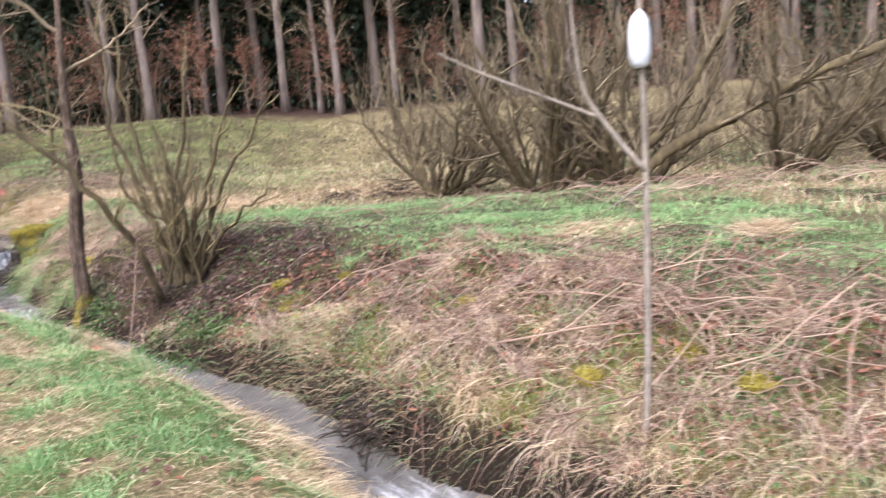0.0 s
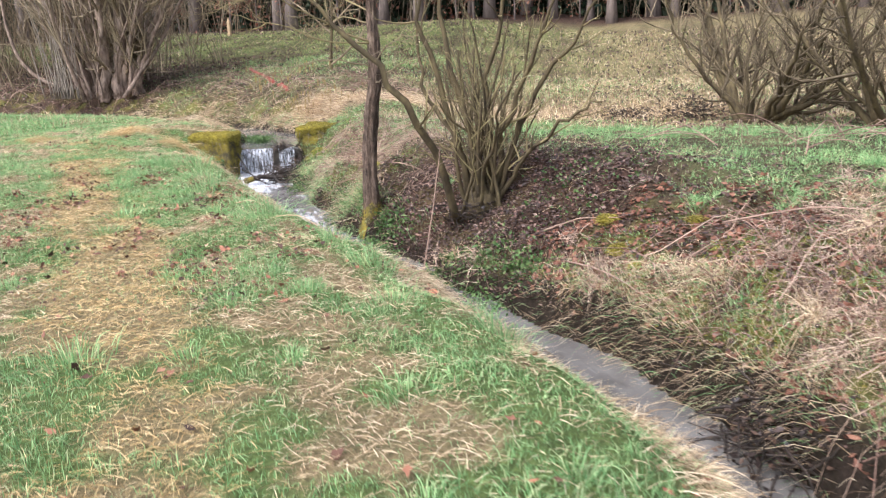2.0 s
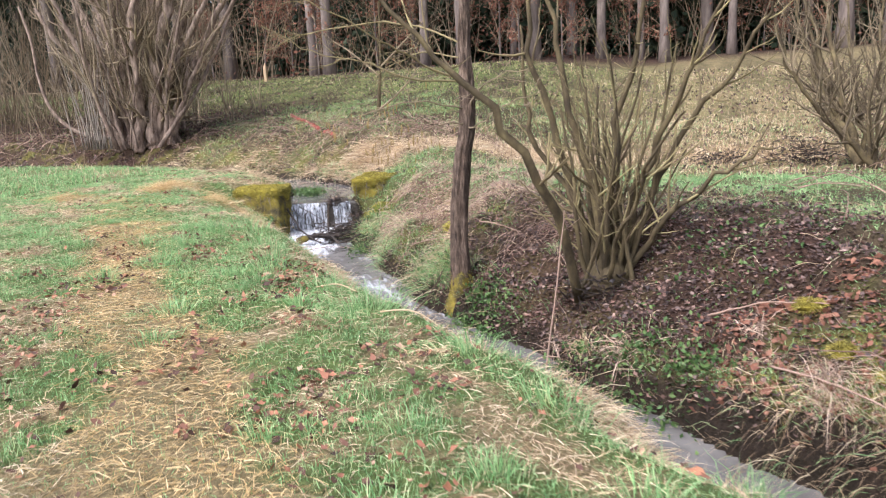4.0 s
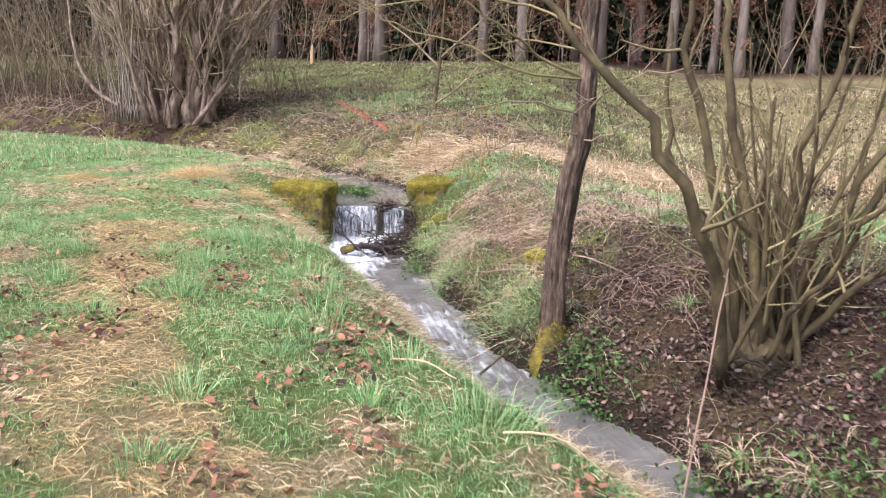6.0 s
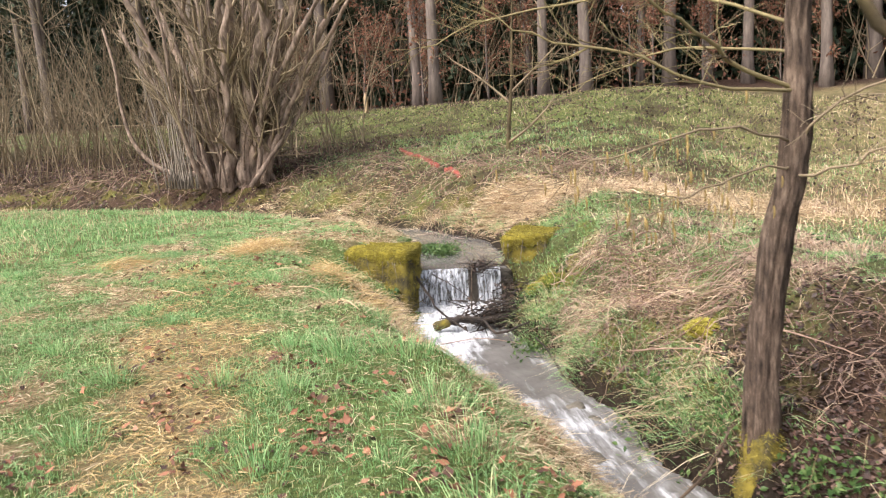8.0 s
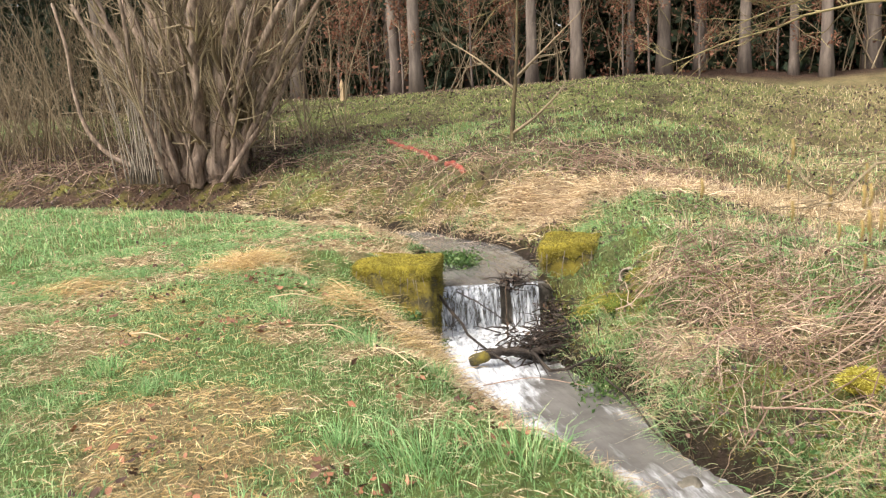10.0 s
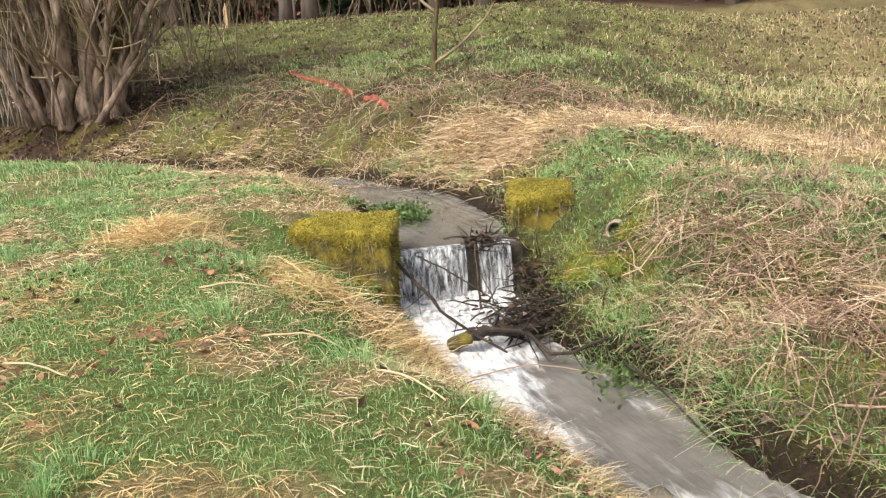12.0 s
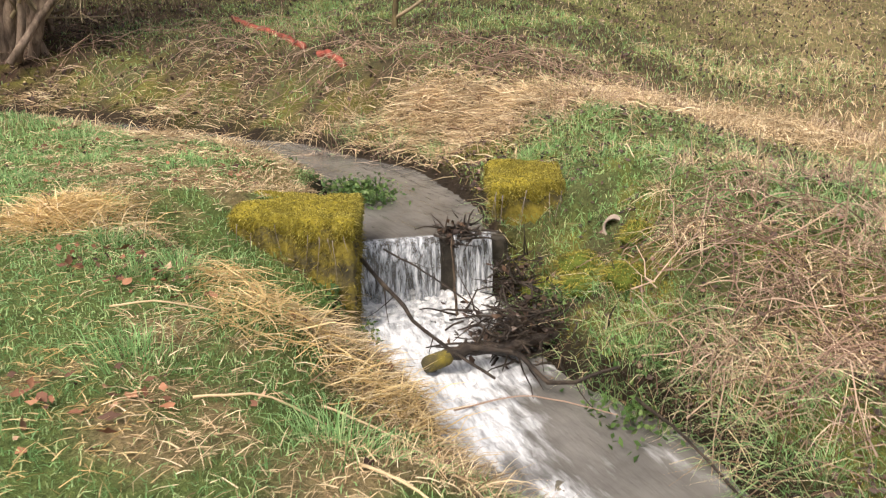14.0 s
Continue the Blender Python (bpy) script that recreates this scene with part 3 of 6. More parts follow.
def fuzz(rng, me, count, length, keep):
    """Short tufts standing out of a mesh."""
    V = np.array([v.co for v in me.vertices])
    tris = np.array([p.vertices[:3] for p in me.polygons])
    A, B, C = V[tris[:, 0]], V[tris[:, 1]], V[tris[:, 2]]
    N = np.cross(B - A, C - A)
    area = np.linalg.norm(N, axis=1)
    N /= area[:, None] + 1e-9
    pick = rng.choice(len(tris), count, p=area / area.sum())
    r1, r2 = np.sqrt(rng.random(count)), rng.random(count)
    P = A[pick] * (1 - r1)[:, None] + B[pick] * (r1 * (1 - r2))[:, None] + C[pick] * (r1 * r2)[:, None]
    n = N[pick]
    ok = keep(P, n, rng)
    return blades(rng, P[ok], length * rng.uniform(0.5, 1.4, ok.sum()), 0.0028, n[ok] + rng.normal(0, 0.45, (ok.sum(), 3)), 0.8)


def blades(rng, P, H, width, way, droop):
    """Bent, tapering blades: points and triangles."""
    n = len(P)
    way = way / (np.linalg.norm(way, axis=1)[:, None] + 1e-9)
    side = np.cross(way, rng.normal(0, 1, (n, 3)))
    side /= np.linalg.norm(side, axis=1)[:, None] + 1e-9
    W = (np.broadcast_to(width, n) * rng.uniform(0.6, 1.3, n))[:, None] * side
    H = np.asarray(H)[:, None]
    flat = way * np.array([1, 1, 0])
    mid = P + way * H * 0.55
    tip = P + (way + droop * (flat + np.array([0, 0, -0.5]))) * H * 0.95
    V = np.stack([P - W, P + W, mid - W * 0.75, mid + W * 0.75, tip], 1).reshape(-1, 3)
    b = np.arange(n)[:, None] * 5
    T = np.stack([b + np.array([[0, 1, 3]]), b + np.array([[0, 3, 2]]), b + np.array([[2, 3, 4]])], 1).reshape(-1, 3)
    return V, T


def strands(rng, P, length, width, way, sag):
    """Long bent straws that droop and drape over the ground or the water."""
    n, k = len(P), 5
    way = way / (np.linalg.norm(way, axis=1)[:, None] + 1e-9)
    side = np.cross(way, rng.normal(0, 1, (n, 3)))
    side /= np.linalg.norm(side, axis=1)[:, None] + 1e-9
    W = (width * rng.uniform(0.6, 1.3, n))[:, None] * side
    L = np.asarray(length)
    rows = []
    for j in range(k):
        t = j / (k - 1)
        c = P + way * (L * t)[:, None]
        c[:, 2] -= sag * L * t * t
        if j:
            floor = np.maximum(sample("z", c[:, 0], c[:, 1]), level(sample("u", c[:, 0], c[:, 1])) - 0.01)
            c[:, 2] = np.maximum(c[:, 2], floor + 0.006 + 0.02 * t)
        rows += [c] if j == k - 1 else [c - W * (1 - 0.5 * t), c + W * (1 - 0.5 * t)]
    V = np.stack(rows, 1).reshape(-1, 3)
    b = np.arange(n)[:, None] * (2 * k - 1)
    tri = [q for j in range(k - 2) for q in ((2 * j, 2 * j + 1, 2 * j + 3), (2 * j, 2 * j + 3, 2 * j + 2))] + [(2 * k - 4, 2 * k - 3, 2 * k - 2)]
    return V, np.stack([b + np.array([q]) for q in tri], 1).reshape(-1, 3)


def mossy_block(label, corners, z0, z1, seed):
    root = tagged(new("weir_block"), label, "weir wall", "weir blocks")
    body = part("concrete_body", rough_block("weir_body", corners, z0, z1, 0.03, seed, MOSSWALL), None, root, "stained wet concrete under patchy moss")
    c = np.array(corners)
    mid = c.mean(0)
    grown = [tuple(mid + (q - mid) * 1.05) for q in c]
    cap = part("moss_cap", rough_block("moss_cap", grown, z1 - 0.10, z1 + 0.035, 0.03, seed + 5, MOSS, 11), None, root, "thick yellow-green moss")
    for v in cap.data.vertices:
        q = v.co * 4.5 + Vector((seed, 0, 0))
        if v.co.z < z1 - 0.02:
            v.co.z -= max(0.0, 0.03 + 0.20 * noise.noise(q) + 0.1 * noise.noise(q * 2.3))
            v.co.x, v.co.y = mid[0] + (v.co.x - mid[0]) * 0.985, mid[1] + (v.co.y - mid[1]) * 0.985
        else:
            v.co.z += 0.035 * noise.noise(q * 0.8) + 0.02 * noise.noise(q * 2.2)
    rng = np.random.default_rng(int(seed))
    roots = Tubes()
    for _ in range(9):
        f = rng.random()
        p = c[0] + (c[1] - c[0]) * f
        out = (c[0] - c[3]) / np.linalg.norm(c[0] - c[3])
        e = p + out * 0.045
        zt, ln = z1 - rng.uniform(0.02, 0.1), rng.uniform(0.1, 0.34)
        roots.add(wander(rng, (e[0], e[1], zt), (rng.normal(0, 0.12), rng.normal(0, 0.05), -1), ln, 6, 0.12), np.linspace(0.0032, 0.0014, 6), 4)
    tagged(part("root_fringe", roots.mesh("root_fringe"), PALEBARK, root), "pale roots hanging over the face", kind="stuff")
    V, T = fuzz(rng, cap.data, 22000, 0.016, lambda P, n, r: n[:, 2] > -0.3)
    V2, T2 = fuzz(rng, body.data, 16000, 0.028, lambda P, n, r: (r.random(len(P)) < 0.25 + 0.9 * (fbm(P[:, 0] * 3 + P[:, 1] * 3, P[:, 2] * 2, 1.5) - 0.25)))
    tagged(part("cap_moss", tri_mesh("cap_moss", V, T), MOSSBLADE, root), "short yellow moss tufts", kind="stuff")
    tagged(part("side_moss", tri_mesh("side_moss", V2, T2), BROWNMOSS, root), "brown-green hanging moss", kind="stuff")
    return root


mossy_block("square concrete weir block under thick yellow moss", [(-10.18, 13.46), (-9.30, 13.40), (-9.44, 14.05), (-10.2, 14.0)], -1.15, -0.15, 3)
mossy_block("concrete weir block with yellow moss beside the drain", [(-8.52, 14.58), (-8.0, 14.74), (-8.08, 15.5), (-8.65, 15.3)], -1.05, -0.14, 11)
LI = int(np.argmin(np.abs(RUN - LIP)))
across = (BROOK[LI + 1] - BROOK[LI - 1]) / np.linalg.norm(BROOK[LI + 1] - BROOK[LI - 1])
across = np.array([across[1], -across[0]])
lipL, lipR = BROOK[LI] - across * 0.55, BROOK[LI] + across * 0.55
down = np.array([across[1], -across[0]])
sill = [tuple(lipL - across * 0.12 - down * 0.35), tuple(lipL - across * 0.12 + down * 0.03), tuple(lipR + across * 0.12 + down * 0.03), tuple(lipR + across * 0.12 - down * 0.35)]
tagged(part("weir_sill", rough_block("weir_sill", sill[::-1], -1.3, -0.50, 0.012, 21, DARKSTONE)), "dark wet concrete sill of the weir", "weir sill")

rng = np.random.default_rng(31)
fall = tagged(new("waterfall"), "thin white curtain of water over the weir", "waterfall")
L = np.linalg.norm(lipR - lipL)
for k, (f0, f1) in enumerate(((0.03, 0.17), (0.15, 0.34), (0.31, 0.47), (0.45, 0.6), (0.70, 0.82), (0.81, 0.97))):
    nu, nv = 22, 14
    V = []
    for i in range(nu):
        f = f0 + (f1 - f0) * i / (nu - 1)
        reach = 0.20 - 0.09 * f + 0.05 * noise.noise((f * 9, 1.5, 0)) + 0.02 * noise.noise((f * 40, 2, 0))
        for j in range(nv):
            q = j / (nv - 1)
            out = 0.0 + reach * math.sqrt(q) + 0.012 * noise.noise((f * 60, q * 3, k))
            z = -0.468 - 0.50 * max(q - 0.08, 0) ** 1.3 / 0.9
            p = lipL + across * (f * L) + down * out
            V.append((p[0], p[1], z))
    n = np.arange(nu * nv).reshape(nu, nv)
    a, b, c, d = n[:-1, :-1].ravel(), n[:-1, 1:].ravel(), n[1:, 1:].ravel(), n[1:, :-1].ravel()
    part("water_curtain", tri_mesh("water_curtain", V, np.concatenate([np.stack([a, b, c], 1), np.stack([a, c, d], 1)]), True), FALL, fall)
# churned foam at the foot
bm = bmesh.new()
for k in range(300):
    f = rng.uniform(0.0, 0.95)
    o = abs(rng.normal(0.22, 0.20))
    p = lipL + across * (f * L) + down * o
    r = rng.uniform(0.012, 0.032) * (1.2 - 0.6 * min(o, 1))
    mm = Matrix.Translation((p[0], p[1], -0.945 + rng.uniform(0, 0.05) * max(0, 1 - o * 1.5))) @ Matrix.Diagonal((r * 1.3, r * 1.3, r * 0.7, 1))
    bmesh.ops.create_icosphere(bm, subdivisions=2, radius=1, matrix=mm)
for v in bm.verts:
    v.co += Vector((noise.noise(v.co * 30), noise.noise(v.co * 31 + Vector((3, 0, 0))), noise.noise(v.co * 29 + Vector((0, 7, 0))))) * 0.018
fm = bpy.data.meshes.new("foam")
bm.to_mesh(fm)
bm.free()
fm.polygons.foreach_set("use_smooth", np.ones(len(fm.polygons), bool))
FOAM = material("white_foam", [(0.3, (0.40, 0.42, 0.44)), (0.6, (0.80, 0.82, 0.84))], 26, 0.5, 0.6, 60)
tagged(part("foam", fm, FOAM, fall), "white churned foam", kind="stuff")


# ---- trees and bushes ----
def ground_at(x, y):
    return float(land(np.array([float(x)]), np.array([float(y)]))[0])


def stream_tree():
    """The crooked tree at the water's edge."""
    rng = np.random.default_rng(5)
    root = tagged(new("tree"), "bare crooked streamside tree with furrowed bark and a mossy foot", "tree")
    line = bent([(-5.27, 10.54, -1.15), (-5.28, 10.52, -0.43), (-5.26, 10.52, 0.0), (-5.19, 10.52, 0.62), (-5.12, 10.52, 0.95), (-5.1, 10.5, 1.43), (-5.1, 10.5, 1.9), (-5.02, 10.45, 2.7), (-5.0, 10.6, 3.6), (-4.85, 10.6, 4.8)], 110)
    rad = np.interp(np.linspace(0, 1, 110), [0, 0.05, 0.15, 0.38, 0.5, 0.62, 1], [0.15, 0.112, 0.093, 0.086, 0.078, 0.062, 0.02])
    t = Tubes().add(line, rad, 40)
    m = t.mesh("trunk")
    for v in m.vertices:
        th = (v.index % 40) * 2 * math.pi / 40
        k = 1.0 if v.co.z < 2 else 0.4
        ridge = abs(noise.noise(Vector((math.cos(th) * 3.2, math.sin(th) * 3.2, v.co.z * 1.6))))
        fine = noise.noise(Vector((math.cos(th) * 7, math.sin(th) * 7, v.co.z * 5)))
        d = Vector((math.cos(th), math.sin(th), 0))
        c = line[min(v.index // 40, 109)]
        d = Vector((v.co.x - c[0], v.co.y - c[1], 0)).normalized()
        v.co += d * k * (0.012 - 0.05 * ridge + 0.006 * fine + 0.012 * noise.noise(v.co * 3.5))
    part("trunk", m, BARK, root)
    foot = Tubes().add([(-5.26, 10.53, -1.2), (-5.26, 10.53, -1.0), (-5.27, 10.53, -0.85), (-5.275, 10.525, -0.72), (-5.275, 10.525, -0.64)], [0.25, 0.19, 0.145, 0.118, 0.098], 26).mesh("moss_collar")
    for v in foot.vertices:
        d = Vector((v.co.x + 5.27, v.co.y - 10.53, 0))
        v.co += d * (0.45 * noise.noise(Vector((d.x * 14, d.y * 14, v.co.z * 3)))) + Vector((0, 0, 0.12 * noise.noise(Vector((d.x * 9 + 4, d.y * 9, 1)))))
    moss = part("moss_collar", foot, MOSSWALL, root, "brown and yellow-green moss round the foot")
    V, T = fuzz(rng, moss.data, 5000, 0.018, lambda P, n, r: r.random(len(P)) < 0.8)
    tagged(part("side_moss", tri_mesh("side_moss", V, T), BROWNMOSS, root), kind="stuff")
    V, T = fuzz(rng, moss.data, 2600, 0.02, lambda P, n, r: (P[:, 0] > -5.26) & (P[:, 2] > -0.95) & (r.random(len(P)) < 0.7))
    tagged(part("bright_moss", tri_mesh("bright_moss", V, T), MOSSBLADE, root), kind="stuff")
    limbs = [([(-5.1, 10.5, 1.38), (-5.40, 10.2, 1.55), (-5.56, 9.9, 1.70), (-5.75, 9.6, 1.88), (-6.2, 9.2, 2.2)], 0.015, TWIGY, 9),
             ([(-5.1, 10.5, 1.40), (-5.44, 10.0, 1.44), (-5.9, 9.7, 1.62), (-6.3, 9.5, 1.74), (-6.55, 9.4, 1.90)], 0.011, TWIGY, 11),
             ([(-5.12, 10.5, 1.10), (-5.40, 10.0, 1.2), (-5.70, 9.7, 1.18), (-6.02, 9.5, 1.08), (-6.2, 9.4, 0.98)], 0.009, TWIG, 8),
             ([(-5.12, 10.5, 0.98), (-5.43, 10.1, 0.94), (-5.7, 9.8, 0.82), (-5.9, 9.7, 0.72)], 0.008, TWIG, 7),
             ([(-5.1, 10.5, 0.92), (-4.85, 10.2, 0.99), (-4.55, 10.0, 1.16), (-4.2, 9.9, 1.25)], 0.009, TWIG, 8),
             ([(-5.1, 10.5, 1.12), (-4.87, 10.3, 1.32), (-4.6, 10.2, 1.45), (-4.2, 10.2, 1.5)], 0.010, TWIG, 8),
             ([(-5.1, 10.5, 1.75), (-5.7, 10.7, 2.0), (-6.4, 10.8, 2.1), (-7.1, 10.7, 2.0), (-7.5, 10.6, 1.85)], 0.012, TWIGY, 12),
             ([(-5.1, 10.5, 1.6), (-5.8, 11.3, 1.75), (-6.4, 11.9, 1.7), (-7.0, 12.3, 1.55)], 0.010, TWIGY, 12),
             ([(-5.05, 10.5, 2.4), (-4.5, 10.9, 2.8), (-4.0, 11.1, 3.3)], 0.03, TWIG, 9),
             ([(-5.0, 10.5, 2.9), (-5.5, 10.2, 3.5), (-5.9, 10.2, 4.2)], 0.03, TWIG, 9)]
    ends = []
    for pts, r, mt, n in limbs:
        ln = bent(pts, 14)
        ln[1:] += rng.normal(0, 0.012, (13, 3))
        limb = part("limb", Tubes().add(ln, np.linspace(r, r * 0.3, 14), 7).mesh("limb"), mt, root)
        tw = Tubes()
        sprout(rng, tw, ln, r, n + 4, 0.5, 1, 0.5, 0.1, 0.45)
        tagged(part("twig_spray", tw.mesh("twig_spray"), mt, limb), kind="stuff")
        ends += [ln[i] for i in range(5, 14)]
    for k in range(70):
        p = ends[rng.integers(18, 36)] + rng.normal(0, 0.16, 3) * np.array([1, 1, 0.35])
        part("catkin", Tubes().add([p, p + (0.004, 0, -0.03), p + (0.0, 0.004, -0.065)], [0.004, 0.006, 0.003], 5).mesh("catkin"), CATKIN, root)
    return root


def stool(label, x, y, rng, stems, bark, height, fan, r0, twig_n, twig_len, base_r=0.25, twigmat=None, depth=1, sides=7, name="bush", taper=0.28):
    """A many-stemmed bush: given stems and others fanned round the foot."""
    root = tagged(new(name), label, "bush")
    z = ground_at(x, y)
    lines = []
    for s in stems:
        if isinstance(s, int):
            for _ in range(s):
                az, tilt = rng.uniform(0, 2 * np.pi), abs(rng.normal(0, fan)) + 0.08
                b = np.array([x + base_r * rng.normal(0, 0.6), y + base_r * rng.normal(0, 0.6), z - 0.08])
                way = np.array([np.cos(az) * np.sin(tilt), np.sin(az) * np.sin(tilt), np.cos(tilt)])
                lines.append((wander(rng, b, way, height * rng.uniform(0.55, 1.1), 12, 0.16, 0.35), r0 * rng.uniform(0.4, 1.1)))
        else:
            pts, r = s
            ln = bent(pts, 16)
            ln[2:] += rng.normal(0, max(0.022, r * 0.25), (14, 3))
            lines.append((ln, r))
    tw = Tubes()
    for ln, r in lines:
        fine = bent(ln, 40) if r > 0.1 else ln
        rr = np.linspace(r, r * taper, len(fine))
        m = Tubes().add(fine, rr * (1 + (rng.normal(0, 0.06, len(fine)) if r > 0.1 else 0)), 16 if r > 0.1 else sides).mesh("stem")
        if r > 0.1:
            for v in m.vertices:
                v.co += v.normal * r * 0.45 * noise.noise(Vector((v.co.x * 9, v.co.y * 9, v.co.z * 1.6)))
        part("stem", m, bark, root)
        sprout(rng, tw, ln, r, twig_n, twig_len, depth, 0.5, 0.5, 0.42, 0.25, 0.22)
    tagged(part("twig_spray", tw.mesh("twig_spray"), twigmat or TWIG, root), kind="stuff")
    return root


def coppice():
    rng = np.random.default_rng(12)
    S = [([(-3.85, 9.75, -0.7), (-3.98, 9.3, 0.25), (-4.30, 8.95, 0.98), (-4.61, 8.85, 1.38), (-4.94, 8.75, 1.76), (-5.5, 8.65, 2.4)], 0.055),
         ([(-3.78, 10.05, -0.62), (-3.91, 10.04, 0.2), (-4.16, 10.02, 0.98), (-4.32, 10.0, 1.64), (-4.25, 10.01, 2.3), (-4.3, 10, 3)], 0.05),
         ([(-3.65, 10.05, -0.62), (-3.74, 10.05, 0.21), (-3.91, 10.04, 0.85), (-4.03, 10.03, 1.48), (-4.13, 10.02, 2.1), (-4.1, 10.1, 3)], 0.055),
         ([(-3.57, 10.05, -0.62), (-3.54, 10.0, 0.22), (-3.51, 9.95, 0.86), (-3.34, 9.9, 1.62), (-3.2, 9.9, 2.4)], 0.055),
         ([(-3.49, 10.05, -0.62), (-3.37, 10.0, 0.1), (-3.19, 9.9, 0.67), (-2.89, 9.8, 1.35), (-2.6, 9.7, 2.0)], 0.05),
         ([(-3.45, 10.05, -0.6), (-3.26, 10.05, 0.15), (-2.91, 10.02, 0.84), (-2.5, 9.99, 1.4), (-2.2, 9.9, 1.9)], 0.045),
         ([(-3.49, 10.0, -0.55), (-3.06, 9.9, 0.09), (-2.55, 9.8, 0.5), (-2.2, 9.75, 0.72)], 0.038),
         ([(-3.7, 10.1, -0.6), (-3.94, 10.2, 0.11), (-4.3, 10.3, 0.63), (-4.45, 10.3, 1.23), (-4.5, 10.4, 1.9)], 0.045),
         ([(-3.6, 9.9, -0.6), (-3.45, 9.5, 0.0), (-3.15, 9.1, 0.6), (-2.9, 8.8, 1.1)], 0.03)]
    root = stool("bare many-stemmed bush on the dark stream bank", -3.62, 10.05, rng, [(p, r * 0.92) for p, r in S] + [22], BUSHBARK, 2.3, 0.34, 0.034, 7, 0.7, 0.22, TWIGY)
    foot = Tubes().add([(-3.62, 10.02, -0.95), (-3.62, 10.0, -0.62), (-3.6, 10.0, -0.42), (-3.6, 10.0, -0.3)], [0.30, 0.25, 0.17, 0.06], 26)
    m = foot.mesh("stump")
    for v in m.vertices:
        d = Vector((v.co.x + 3.62, v.co.y - 10.0, 0))
        v.co += d * (0.5 * noise.noise(Vector((v.co.x * 9, v.co.y * 9, v.co.z * 3))))
    part("stump", m, BUSHBARK, root, "knotted stump")
    return root


def young_tree():
    rng = np.random.default_rng(14)
    root = tagged(new("young_tree"), "slender pale-barked young tree at the water's edge", "tree")
    line = bent([(1.03, 4.3, -1.0), (1.1, 4.35, -0.2), (1.13, 4.38, 0.6), (1.14, 4.4, 1.04), (1.13, 4.36, 1.5), (1.11, 4.33, 2.3), (1.1, 4.3, 3.2)], 24)
    part("trunk", Tubes().add(line, np.linspace(0.024, 0.012, 24), 10).mesh("trunk"), PALEBARK, root)
    for pts, r in (([(1.14, 4.4, 1.04), (0.9, 4.42, 1.36), (0.78, 4.38, 1.62), (0.72, 4.3, 2.3)], 0.02), ([(0.9, 4.42, 1.36), (0.6, 4.44, 1.5), (0.23, 4.46, 1.67), (0.0, 4.5, 1.8)], 0.012), ([(1.13, 4.38, 0.98), (1.0, 4.3, 0.92), (0.88, 4.2, 0.86)], 0.008)):
        ln = bent(pts, 12)
        limb = part("limb", Tubes().add(ln, np.linspace(r, r * 0.4, 12), 7).mesh("limb"), PALEBARK, root)
        tw = Tubes()
        sprout(rng, tw, ln, r, 3, 0.25, 0, 0.6, 0.2, 0.3)
        tagged(part("twig_spray", tw.mesh("twig_spray"), PALEBARK, limb), kind="stuff")
    tag = tagged(new("marker"), "white plastic marker sleeve on the young tree", "marker")
    ln = np.array([(1.112, 4.335, z) for z in (1.62, 1.64, 1.70, 1.80, 1.88, 1.91)])
    part("sleeve", Tubes().add(ln, [0.03, 0.05, 0.062, 0.062, 0.05, 0.03], 14).mesh("sleeve"), WHITE, tag)
    return root


def willow():
    rng = np.random.default_rng(22)
    x, y = -17.3, 19.9
    z = ground_at(x, y)
    S = []
    for k in range(19):
        f = k / 18 * 2 - 1
        r = rng.uniform(0.08, 0.15) + (0.07 if k in (5, 9, 13, 15) else 0)
        h, dy = rng.uniform(4.6, 6.0) * (1 - 0.25 * abs(f)), rng.normal(0, 0.35)
        bx, tx = x + 0.75 * f + rng.normal(0, 0.1), x + 3.1 * f + rng.normal(0, 0.25) + 0.3
        S.append(([(bx, y + dy * 0.4, z - 0.2), (bx + (tx - bx) * 0.16, y + dy * 0.5, z + h * 0.22), (bx + (tx - bx) * 0.5, y + dy, z + h * 0.58), (tx, y + dy * 1.5, z + h)], r))
    root = stool("large old many-stemmed willow with grey-brown bark", x, y, rng, S + [26], WILLOWBARK, 5.0, 0.34, 0.06, 15, 1.4, 0.8, None, 1, 9, "willow", 0.42)
    for _ in range(30):
        b = np.array([x - 0.85 + rng.normal(0, 0.28), y - 0.9 + rng.normal(0, 0.15), z - 0.05])
        ln = wander(rng, b, (rng.normal(-0.03, 0.09), rng.normal(0, 0.1), 1), rng.uniform(1.6, 3.0), 7, 0.06, 0.1)
        part("shoot", Tubes().add(ln, np.linspace(0.019, 0.006, 7), 5).mesh("shoot"), PALEBARK, root)
    pts = [(x - 0.7, y - 0.4, z + 0.2), (x - 1.7, y - 0.6, z + 0.4), (x - 2.4, y - 0.7, z + 1.0), (x - 2.7, y - 0.7, z + 1.9), (x - 2.75, y - 0.7, z + 2.8), (x - 3.1, y - 0.6, z + 3.8)]
    part("low_limb", Tubes().add(bent(pts, 22), np.linspace(0.06, 0.03, 22), 8).mesh("low_limb"), WILLOWBARK, root)
    return root


